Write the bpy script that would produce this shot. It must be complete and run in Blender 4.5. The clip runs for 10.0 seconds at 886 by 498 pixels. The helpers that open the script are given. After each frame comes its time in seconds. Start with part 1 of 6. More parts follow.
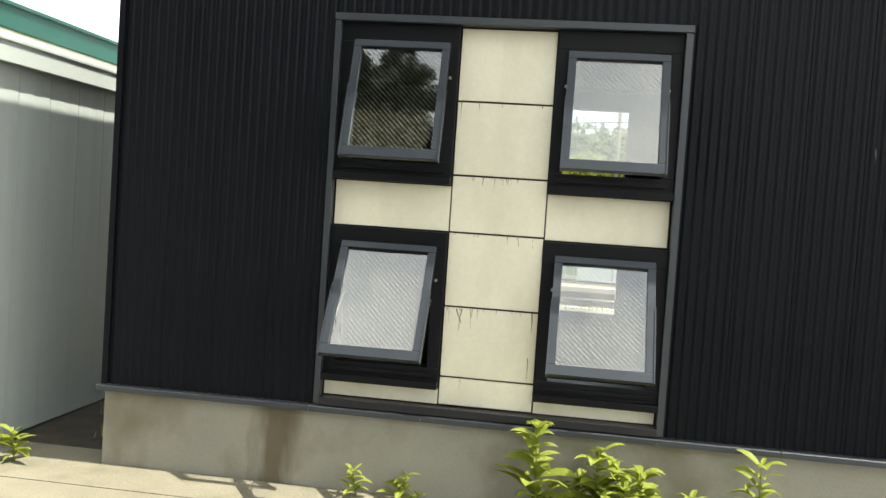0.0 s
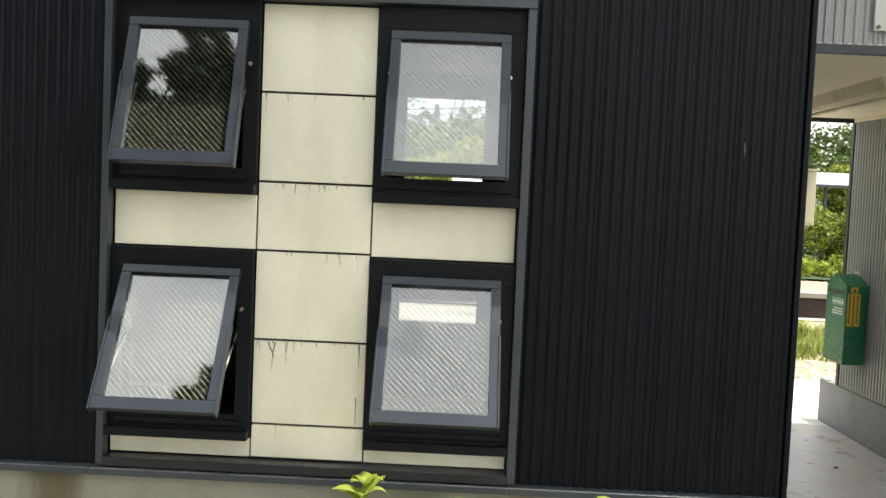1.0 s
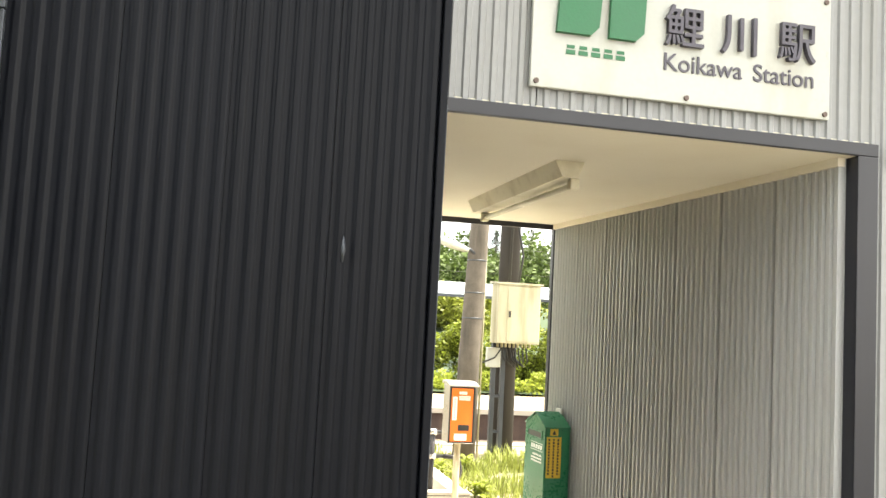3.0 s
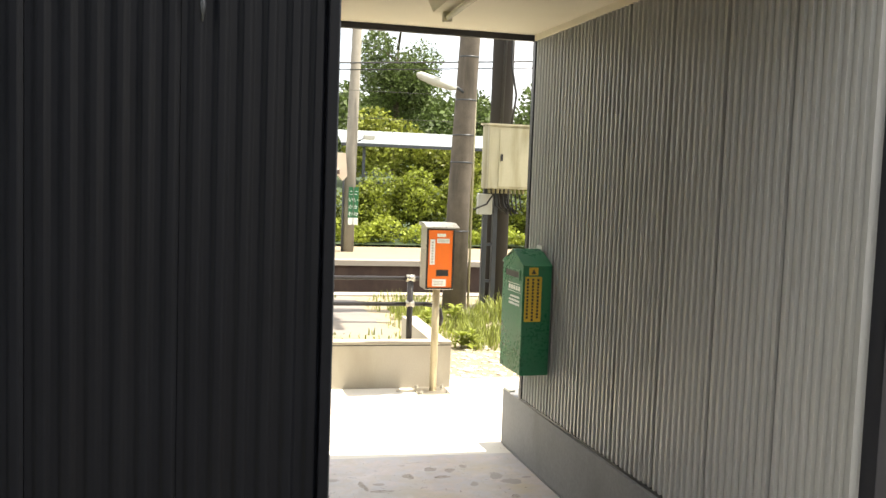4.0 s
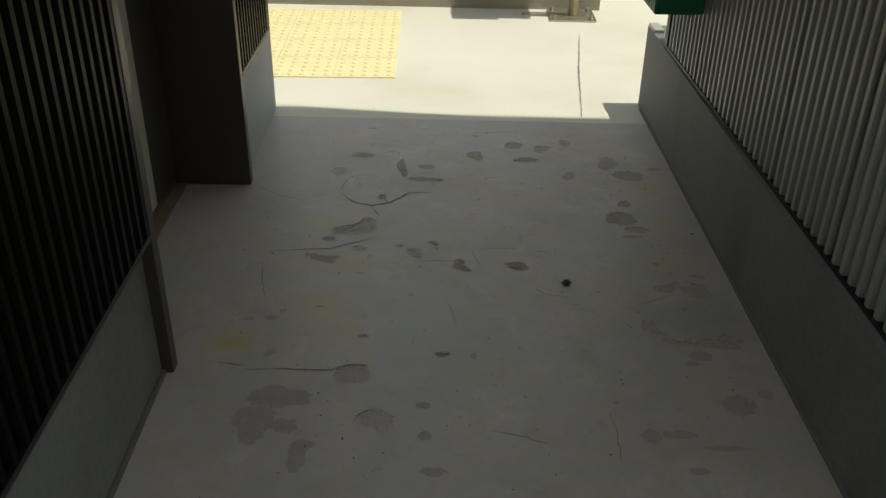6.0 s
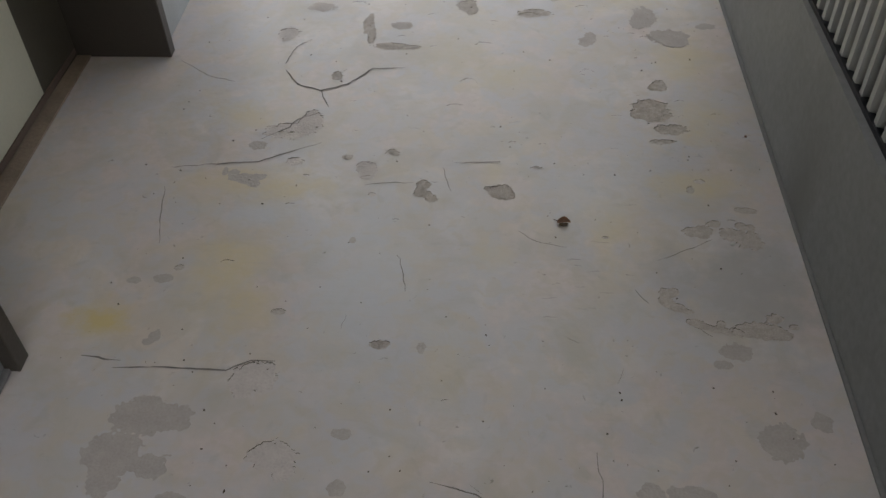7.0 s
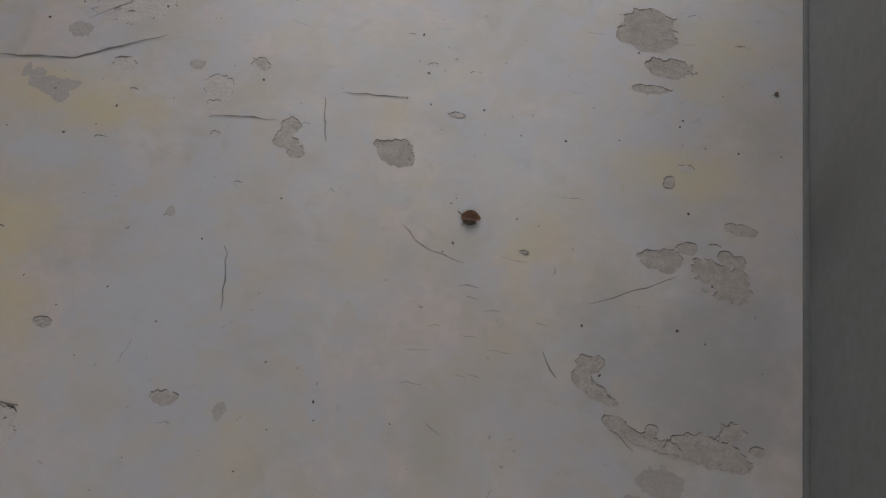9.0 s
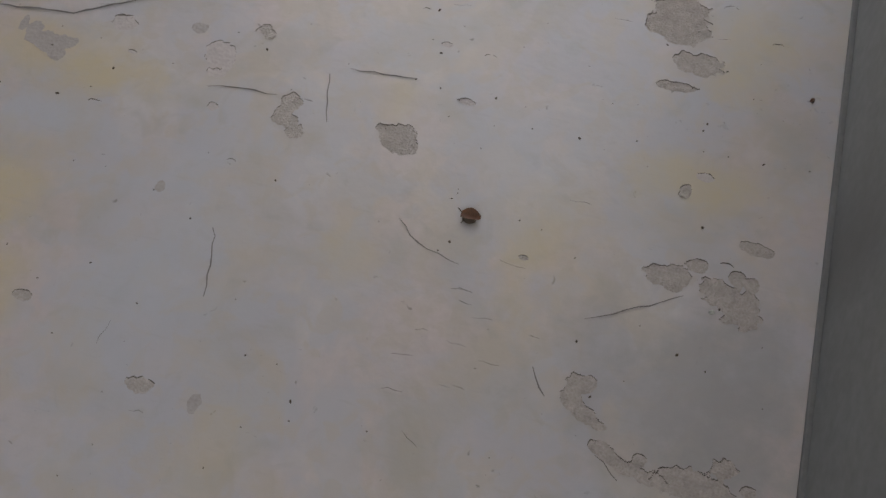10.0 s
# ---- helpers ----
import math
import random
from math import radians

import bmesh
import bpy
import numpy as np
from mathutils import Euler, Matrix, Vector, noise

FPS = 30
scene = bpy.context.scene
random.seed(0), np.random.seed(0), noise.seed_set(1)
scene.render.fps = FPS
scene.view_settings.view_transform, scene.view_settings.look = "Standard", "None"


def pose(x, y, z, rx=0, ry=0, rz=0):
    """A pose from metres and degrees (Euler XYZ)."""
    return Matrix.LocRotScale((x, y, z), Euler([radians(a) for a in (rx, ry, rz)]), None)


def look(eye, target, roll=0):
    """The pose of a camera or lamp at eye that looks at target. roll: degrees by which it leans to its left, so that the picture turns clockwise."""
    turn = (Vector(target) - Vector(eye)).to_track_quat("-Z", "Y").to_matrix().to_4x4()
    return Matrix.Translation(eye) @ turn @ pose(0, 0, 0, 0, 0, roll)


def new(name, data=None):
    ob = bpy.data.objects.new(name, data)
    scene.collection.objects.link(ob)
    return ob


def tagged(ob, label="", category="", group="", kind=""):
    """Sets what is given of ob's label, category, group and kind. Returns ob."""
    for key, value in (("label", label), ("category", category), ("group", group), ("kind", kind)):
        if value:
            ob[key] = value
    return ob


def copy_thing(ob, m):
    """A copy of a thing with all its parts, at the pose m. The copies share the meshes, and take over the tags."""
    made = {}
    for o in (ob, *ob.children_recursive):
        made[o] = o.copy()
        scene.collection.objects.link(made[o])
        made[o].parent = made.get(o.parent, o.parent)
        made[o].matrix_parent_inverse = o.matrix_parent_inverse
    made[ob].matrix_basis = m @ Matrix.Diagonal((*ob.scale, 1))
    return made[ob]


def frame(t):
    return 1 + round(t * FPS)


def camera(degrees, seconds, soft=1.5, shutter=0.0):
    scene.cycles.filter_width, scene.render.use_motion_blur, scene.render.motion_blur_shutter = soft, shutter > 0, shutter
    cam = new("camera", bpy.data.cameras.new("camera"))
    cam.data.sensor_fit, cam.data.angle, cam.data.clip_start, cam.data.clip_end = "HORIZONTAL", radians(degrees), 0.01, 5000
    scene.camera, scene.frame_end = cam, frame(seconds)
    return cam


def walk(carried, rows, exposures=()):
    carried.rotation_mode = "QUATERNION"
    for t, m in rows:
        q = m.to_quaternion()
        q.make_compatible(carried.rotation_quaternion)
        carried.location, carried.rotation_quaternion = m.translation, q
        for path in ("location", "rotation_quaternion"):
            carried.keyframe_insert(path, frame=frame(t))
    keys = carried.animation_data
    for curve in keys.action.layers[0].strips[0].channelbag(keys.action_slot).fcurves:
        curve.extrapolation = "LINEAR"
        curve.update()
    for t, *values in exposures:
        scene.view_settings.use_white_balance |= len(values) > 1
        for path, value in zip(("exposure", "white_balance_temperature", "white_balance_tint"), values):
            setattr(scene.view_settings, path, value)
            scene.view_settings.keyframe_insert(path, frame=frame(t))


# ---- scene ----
cam = camera(52.6, 10.0)
PATH = [
    (0, (-2.024, -5.444, 1.623), (-2.297, -3.465, 1.534), 3.8),
    (0.5, (-1.892, -4.992, 1.787), (-2.033, -3.001, 1.657), 2.9),
    (1, (-1.708, -4.513, 1.784), (-1.746, -2.517, 1.674), 2.5),
    (1.5, (-1.423, -4.086, 1.84), (-1.4, -2.088, 1.739), 2.6),
    (2, (-1.213, -3.663, 1.78), (-1.1, -1.666, 1.747), 2.5),
    (2.5, (-0.963, -3.303, 1.805), (-0.725, -1.318, 1.846), 3.0),
    (3, (-0.662, -2.881, 1.873), (-0.207, -0.94, 2.037), 3.0),
    (3.2, (-0.606, -2.783, 1.853), (0.0, -0.882, 1.988), 2.8),
    (4.3, (-0.1, -1.951, 1.65), (0.209, 0.008, 1.396), 1.3),
    (4.5, (-0.026, -1.808, 1.631), (0.164, 0.161, 1.337), 1.1),
    (5, (0.2, -1.406, 1.616), (0.197, 0.578, 1.366), 3.2),
    (5.5, (0.481, -0.876, 1.552), (0.518, 1.032, 0.955), 3.4),
    (5.7, (0.578, -0.723, 1.54), (0.598, 1.11, 0.74), 2.4),
    (6, (0.685, -0.484, 1.447), (0.662, 1.247, 0.446), 1.0),
    (6.2, (0.721, -0.299, 1.435), (0.698, 1.342, 0.291), 1.0),
    (7.5, (1.0, 0.627, 1.323), (0.785, 2.006, -0.109), -3.3),
    (8, (1.047, 0.827, 1.27), (0.857, 2.164, -0.204), -1.1),
    (8.5, (1.163, 1.027, 1.249), (0.916, 2.064, -0.443), -4.1),
    (9, (1.161, 1.142, 1.208), (0.925, 2.05, -0.558), -2.8),
    (9.5, (1.203, 1.222, 1.187), (0.893, 2.046, -0.609), -6.3),
    (10, (1.191, 1.274, 1.191), (0.907, 2.025, -0.64), -4.4),
]
EXPOSURES = [(0.0, 1.55, 6600, 5), (1.0, 1.5, 6500, 6), (1.9, 1.47, 6500, 8), (2.5, 2.2, 6600, 7), (3.2, 2.58, 6950, 9), (4.3, 1.36, 6850, 10), (5.0, 0.98, 6750, 10), (5.5, 0.18, 6800, 11),
             (6.0, -0.3, 6650, -1), (6.2, 0.1, 6650, 1), (7.3, 1.2, 6400, 9), (8.0, 1.15, 6100, 10), (8.5, 1.2, 6450, 11), (9.0, 1.35, 6350, 11), (10.0, 1.47, 6350, 13)]
walk(cam, [(t, look(e, g, r)) for t, e, g, r in PATH], EXPOSURES)

# ---- light: clear sky with cloud, sun high over the far end of the wall ----
SUN = Vector((0.43, -0.045, 1.0)).normalized()
world = bpy.data.worlds.new("world")
scene.world = world
world.use_nodes = True
wn, wl = world.node_tree.nodes, world.node_tree.links
sky = wn.new("ShaderNodeTexSky")
sky.sky_type, sky.sun_disc = "NISHITA", False
sky.sun_elevation = math.asin(SUN.z)
sky.sun_rotation = math.atan2(SUN.x, SUN.y)
cloud = wn.new("ShaderNodeTexNoise")
cloud.inputs["Scale"].default_value, cloud.inputs["Detail"].default_value = 2.2, 6.0
ramp = wn.new("ShaderNodeValToRGB")
ramp.color_ramp.elements[0].position, ramp.color_ramp.elements[1].position = 0.30, 0.52
tc = wn.new("ShaderNodeTexCoord")
wl.new(tc.outputs["Generated"], cloud.inputs["Vector"])
wl.new(cloud.outputs["Fac"], ramp.inputs["Fac"])
mix = wn.new("ShaderNodeMix")
mix.data_type = "RGBA"
wl.new(ramp.outputs["Color"], mix.inputs["Factor"])
wl.new(sky.outputs["Color"], mix.inputs["A"])
billow = wn.new("ShaderNodeTexNoise")
billow.inputs["Scale"].default_value, billow.inputs["Detail"].default_value = 3.1, 5.0
shade = wn.new("ShaderNodeValToRGB")
shade.color_ramp.elements[0].position, shade.color_ramp.elements[1].position = 0.34, 0.66
shade.color_ramp.elements[0].color, shade.color_ramp.elements[1].color = (0.53, 0.55, 0.58, 1), (0.97, 0.96, 0.94, 1)
gain = wn.new("ShaderNodeVectorMath")
gain.operation = "SCALE"
gain.inputs["Scale"].default_value = 10.0
wl.new(tc.outputs["Generated"], billow.inputs["Vector"])
wl.new(billow.outputs["Fac"], shade.inputs["Fac"])
wl.new(shade.outputs["Color"], gain.inputs[0])
wl.new(gain.outputs["Vector"], mix.inputs["B"])
bg = wn["Background"]
wl.new(mix.outputs["Result"], bg.inputs["Color"])
bg.inputs["Strength"].default_value = 0.1
sun = new("sun", bpy.data.lights.new("sun", "SUN"))
sun.data.energy, sun.data.angle, sun.data.color = 4.0, radians(0.55), (1.0, 0.94, 0.835)
sun.matrix_world = look((0, 0, 30), Vector((0, 0, 30)) - SUN)


# ---- materials ----
def mat(name, color, rough=0.6, metal=0.0, var=0.12, scale=6.0, fine=90.0, bump=0.15, stain=None, stain_amt=0.0, stain_scale=(1.5, 1.5, 1.5), rnd=0.0, bump_scale=None, transl=0.0, spec=0.5):
    """Principled surface with a coarse and a fine variation, optional stains and per-piece change."""
    m = bpy.data.materials.new(name)
    m.use_nodes = True
    n, l = m.node_tree.nodes, m.node_tree.links
    p = n["Principled BSDF"]
    tex = n.new("ShaderNodeTexCoord")
    a = n.new("ShaderNodeTexNoise")
    a.inputs["Scale"].default_value, a.inputs["Detail"].default_value = scale, 5.0
    b = n.new("ShaderNodeTexNoise")
    b.inputs["Scale"].default_value, b.inputs["Detail"].default_value = fine, 3.0
    for k in (a, b):
        l.new(tex.outputs["Object"], k.inputs["Vector"])
    add = n.new("ShaderNodeMath")
    add.operation = "ADD"
    l.new(a.outputs["Fac"], add.inputs[0])
    l.new(b.outputs["Fac"], add.inputs[1])
    mr = n.new("ShaderNodeMapRange")
    mr.inputs["From Min"].default_value, mr.inputs["From Max"].default_value = 0.6, 1.4
    mr.inputs["To Min"].default_value, mr.inputs["To Max"].default_value = 1 - var, 1 + var
    l.new(add.outputs[0], mr.inputs["Value"])
    last = mr.outputs["Result"]
    if rnd:
        oi = n.new("ShaderNodeObjectInfo")
        mr2 = n.new("ShaderNodeMapRange")
        mr2.inputs["To Min"].default_value, mr2.inputs["To Max"].default_value = 1 - rnd, 1 + rnd
        l.new(oi.outputs["Random"], mr2.inputs["Value"])
        mul = n.new("ShaderNodeMath")
        mul.operation = "MULTIPLY"
        l.new(last, mul.inputs[0])
        l.new(mr2.outputs["Result"], mul.inputs[1])
        last = mul.outputs[0]
    vm = n.new("ShaderNodeVectorMath")
    vm.operation = "SCALE"
    vm.inputs[0].default_value = color
    l.new(last, vm.inputs["Scale"])
    col = vm.outputs["Vector"]
    if stain:
        mp = n.new("ShaderNodeMapping")
        mp.inputs["Scale"].default_value = stain_scale
        l.new(tex.outputs["Object"], mp.inputs["Vector"])
        c = n.new("ShaderNodeTexNoise")
        c.inputs["Scale"].default_value, c.inputs["Detail"].default_value = 1.0, 6.0
        l.new(mp.outputs["Vector"], c.inputs["Vector"])
        r = n.new("ShaderNodeMapRange")
        r.inputs["From Min"].default_value, r.inputs["From Max"].default_value = 0.5, 0.72
        r.inputs["To Min"].default_value, r.inputs["To Max"].default_value = 0.0, stain_amt
        l.new(c.outputs["Fac"], r.inputs["Value"])
        mx = n.new("ShaderNodeMix")
        mx.data_type = "RGBA"
        l.new(r.outputs["Result"], mx.inputs["Factor"])
        l.new(col, mx.inputs["A"])
        mx.inputs["B"].default_value = (*stain, 1)
        col = mx.outputs["Result"]
    l.new(col, p.inputs["Base Color"])
    p.inputs["Metallic"].default_value = metal
    p.inputs["Specular IOR Level"].default_value = spec
    rr = n.new("ShaderNodeMapRange")
    rr.inputs["From Min"].default_value, rr.inputs["From Max"].default_value = 0.6, 1.4
    rr.inputs["To Min"].default_value, rr.inputs["To Max"].default_value = max(0.03, rough - 0.1), min(1, rough + 0.1)
    l.new(add.outputs[0], rr.inputs["Value"])
    l.new(rr.outputs["Result"], p.inputs["Roughness"])
    if bump:
        bp = n.new("ShaderNodeBump")
        bp.inputs["Strength"].default_value = bump
        bp.inputs["Distance"].default_value = bump_scale or 0.004
        l.new(add.outputs[0], bp.inputs["Height"])
        l.new(bp.outputs["Normal"], p.inputs["Normal"])
    if transl:
        p.inputs["Subsurface Weight"].default_value = 0.0
        tr = n.new("ShaderNodeBsdfTranslucent")
        l.new(col, tr.inputs["Color"])
        ms = n.new("ShaderNodeMixShader")
        ms.inputs[0].default_value = transl
        out = n["Material Output"]
        l.new(p.outputs[0], ms.inputs[1])
        l.new(tr.outputs[0], ms.inputs[2])
        l.new(ms.outputs[0], out.inputs["Surface"])
    return m


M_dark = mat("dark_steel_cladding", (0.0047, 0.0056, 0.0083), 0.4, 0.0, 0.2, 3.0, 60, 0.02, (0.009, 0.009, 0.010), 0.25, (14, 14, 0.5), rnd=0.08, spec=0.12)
# passage sheets: darker and less reflective than the front cladding
M_darkpass = mat("passage_dark_cladding", (0.0026, 0.0025, 0.0026), 0.34, 0.0, 0.2, 1.2, 30, 0.0, (0.007, 0.006, 0.006), 0.25, (3, 3, 0.5), rnd=0.08, spec=0.05)
M_grey = mat("light_grey_cladding", (0.33, 0.336, 0.328), 0.42, 0.0, 0.05, 1.2, 30, 0.0, (0.22, 0.22, 0.205), 0.25, (3, 3, 0.5), rnd=0.05)
# streaked copy of light_grey_cladding, darkened to hold down the portal's brightness
M_grey_dim = mat("dimmed_weathered_cladding", (0.26, 0.266, 0.262), 0.45, 0.0, 0.08, 1.2, 30, 0.0, (0.20, 0.20, 0.18), 0.4, (5, 5, 0.6), rnd=0.05)
M_trim = mat("dark_trim", (0.0105, 0.0112, 0.0165), 0.4, 0.0, 0.12, 4, 50, 0.04)
M_galv = mat("grey_flashing", (0.050, 0.057, 0.066), 0.42, 0.3, 0.12, 5, 60, 0.05, (0.07, 0.07, 0.07), 0.4, (4, 4, 4))
M_frame = mat("dark_window_frame", (0.0040, 0.0045, 0.0062), 0.5, 0.0, 0.15, 5, 60, 0.04, spec=0.2)
M_sash = mat("anodised_sash", (0.020, 0.0255, 0.034), 0.36, 0.2, 0.08, 4, 50, 0.03)
M_cream = mat("cream_panel", (0.78, 0.742, 0.585), 0.5, 0.0, 0.05, 1.6, 40, 0.06, (0.52, 0.47, 0.34), 0.35, (3.5, 3.5, 1.3), rnd=0.03)
M_seal = mat("black_joint", (0.02, 0.019, 0.017), 0.8)
M_grime = mat("grime_streak", (0.16, 0.135, 0.09), 0.9, 0.0, 0.4, 30, 200)
M_conc = mat("plinth_concrete", (0.255, 0.246, 0.208), 0.85, 0.0, 0.14, 2.5, 120, 0.35, (0.145, 0.125, 0.078), 0.85, (2.0, 2.0, 1.6))
M_concg = mat("grey_concrete", (0.42, 0.385, 0.32), 0.8, 0.0, 0.1, 2.0, 110, 0.3, (0.27, 0.235, 0.17), 0.5, (3, 3, 1.2))
M_pl = mat("passage_plinth_concrete", (0.195, 0.198, 0.204), 0.75, 0.0, 0.2, 2.0, 60, 0.08, (0.105, 0.103, 0.10), 0.6, (3, 3, 1.2))
# paler plinth colour paints in the skylight from the far opening
M_litpl = mat("lit_plinth_concrete", (0.40, 0.415, 0.43), 0.7, 0.0, 0.1, 2.0, 110, 0.25, (0.30, 0.30, 0.30), 0.5, (3, 3, 1.2))
M_apron = mat("weathered_apron", (0.185, 0.168, 0.122), 0.9, 0.0, 0.22, 3.0, 70, 0.6, (0.085, 0.082, 0.045), 0.75, (2.2, 2.2, 2.2), bump_scale=0.01)
M_peel = mat("bare_screed", (0.422, 0.377, 0.347), 0.92, 0.0, 0.26, 70, 330, 0.8, (0.365, 0.325, 0.29), 0.7, (45, 45, 45))
M_hollow = mat("hollow_coating", (0.475, 0.428, 0.412), 0.7, 0.0, 0.14, 30, 180, 0.5)
M_edgeshade = mat("edge_shadow", (0.11, 0.095, 0.08), 0.95, 0.0, 0.4, 30, 200)
M_scuff = mat("grey_scuff", (0.385, 0.346, 0.328), 0.75, 0.0, 0.14, 30, 200, 0.4)
M_white = mat("white_enamel", (0.43, 0.44, 0.395), 0.35, 0.0, 0.05, 3, 60, 0.03, (0.30, 0.27, 0.19), 0.4, (7, 7, 2))
M_ceil = mat("ceiling_board", (0.61, 0.57, 0.465), 0.75, 0.0, 0.05, 1.5, 80, 0.1, (0.52, 0.46, 0.34), 0.35, (2, 2, 2))
M_lampw = mat("yellowed_enamel", (0.62, 0.58, 0.44), 0.45, 0.0, 0.06, 6, 60, 0.05, (0.34, 0.29, 0.18), 0.5, (9, 9, 9))
M_tube = mat("glass_tube", (0.80, 0.77, 0.62), 0.2, 0.0, 0.04)
M_green = mat("green_paint", (0.012, 0.135, 0.058), 0.3, 0.0, 0.1, 4, 60, 0.04)
M_gtxt = mat("white_lettering", (0.72, 0.75, 0.70), 0.5)
M_yellow = mat("yellow_label", (0.62, 0.40, 0.03), 0.45, 0.0, 0.05)
M_black = mat("black_print", (0.015, 0.014, 0.013), 0.5)
M_orange = mat("orange_paint", (0.80, 0.17, 0.018), 0.35, 0.0, 0.05)
M_steel = mat("stainless_steel", (0.50, 0.47, 0.41), 0.32, 0.85, 0.08, 6, 80, 0.04)
M_pole_y = mat("weathered_post", (0.40, 0.34, 0.22), 0.45, 0.35, 0.12, 6, 60, 0.05)
M_pipe = mat("black_pipe", (0.022, 0.019, 0.019), 0.35, 0.1, 0.1)
M_asph = mat("asphalt", (0.185, 0.166, 0.15), 0.92, 0.0, 0.2, 1.2, 140, 0.6, (0.26, 0.215, 0.15), 0.45, (0.7, 0.7, 0.7), bump_scale=0.008)
M_darkground = mat("unseen_dark_asphalt", (0.07, 0.066, 0.06), 0.92, 0.0, 0.2, 1.2, 140, 0.6, (0.12, 0.11, 0.09), 0.5, (0.7, 0.7, 0.7), bump_scale=0.008)
M_humus = mat("dark_humus", (0.045, 0.036, 0.026), 0.95, 0.0, 0.5, 9, 60, 1.0, (0.12, 0.095, 0.055), 0.5, (6, 6, 6), bump_scale=0.02)
M_soil = mat("sandy_ground", (0.27, 0.225, 0.15), 0.95, 0.0, 0.25, 3, 60, 0.8, (0.11, 0.12, 0.045), 0.6, (0.9, 0.9, 0.9), bump_scale=0.02)
M_ballast = mat("dark_ballast", (0.10, 0.075, 0.055), 0.95, 0.0, 0.35, 8, 50, 1.0, bump_scale=0.03)
M_platwall = mat("rusty_platform_wall", (0.050, 0.032, 0.025), 0.9, 0.0, 0.4, 4, 40, 0.5, (0.10, 0.07, 0.05), 0.5, (3, 3, 0.6))
M_plate = mat("platform_edge", (0.34, 0.305, 0.25), 0.85, 0.0, 0.1, 2, 60, 0.2)
M_plat2 = mat("sandy_platform_surface", (0.25, 0.205, 0.14), 0.9, 0.0, 0.2, 1.5, 60, 0.4)
M_pconc = mat("pole_concrete", (0.10, 0.085, 0.067), 0.85, 0.0, 0.4, 7, 90, 0.4, (0.042, 0.036, 0.027), 0.85, (7, 7, 1.1))
M_concp = mat("pale_pole_concrete", (0.21, 0.195, 0.16), 0.85, 0.0, 0.2, 5, 90, 0.3, (0.12, 0.105, 0.08), 0.6, (5, 5, 0.8))
M_dpole = mat("dark_pole", (0.03, 0.027, 0.025), 0.8, 0.0, 0.2, 6, 60, 0.3)
M_ebox = mat("stained_cabinet", (0.44, 0.415, 0.29), 0.55, 0.0, 0.08, 4, 60, 0.06, (0.20, 0.17, 0.07), 0.8, (5, 5, 0.7))
M_wire = mat("cable", (0.02, 0.02, 0.02), 0.6)
M_board = mat("pale_blue_weatherboard", (0.55, 0.60, 0.565), 0.55, 0.0, 0.06, 3, 60, 0.1)
M_roofw = mat("pale_metal_roof", (0.52, 0.54, 0.56), 0.4, 0.1, 0.06, 1.5, 40, 0.05)
M_doorw = mat("white_door_paint", (0.68, 0.69, 0.68), 0.45, 0.0, 0.05)
M_frost = mat("brown_film_glass", (0.13, 0.12, 0.085), 0.2, 0.0, 0.15, 2, 40, 0.0)
M_roofg = mat("grey_metal_roof", (0.24, 0.265, 0.27), 0.45, 0.1, 0.1, 1.5, 40, 0.05)
M_hood = mat("cream_hood", (0.66, 0.54, 0.41), 0.5, 0.0, 0.06)
M_brown = mat("brown_fascia", (0.11, 0.075, 0.06), 0.6)
M_teal = mat("teal_fascia", (0.008, 0.075, 0.058), 0.5, 0.0, 0.2, 2, 50, 0.05, (0.005, 0.038, 0.03), 0.5, (2, 2, 5))
M_soffit = mat("cream_soffit", (0.60, 0.52, 0.36), 0.7)
M_shed = mat("white_shed_panel", (0.46, 0.50, 0.48), 0.4, 0.0, 0.05, 2, 60, 0.04)
M_tactile = mat("yellow_tactile_tile", (0.82, 0.72, 0.43), 0.7, 0.0, 0.07, 8, 90, 0.1)
# room colours lowered so the interior looks dim behind the glass
M_room = mat("dimmed_room_wall", (0.055, 0.048, 0.035), 0.8)
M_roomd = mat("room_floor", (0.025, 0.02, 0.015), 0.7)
M_door = mat("grey_green_door", (0.47, 0.455, 0.37), 0.5, 0.0, 0.06)
M_thresh = mat("worn_threshold", (0.25, 0.195, 0.15), 0.8, 0.0, 0.2, 12, 120, 0.4, (0.15, 0.11, 0.08), 0.6, (8, 8, 8))
M_post = mat("dark_brown_frame", (0.035, 0.029, 0.024), 0.4)
M_bark = mat("bark", (0.07, 0.055, 0.04), 0.9, 0.0, 0.3, 8, 60, 0.6)
M_wirem = mat("wire_mesh", (0.30, 0.28, 0.22), 0.45, 0.1, 0.05)
M_dryleaf = mat("dry_leaf", (0.13, 0.055, 0.024), 0.6, 0.0, 0.4, 60, 300, 0.3)
M_straw = mat("dry_litter", (0.07, 0.052, 0.035), 0.9)


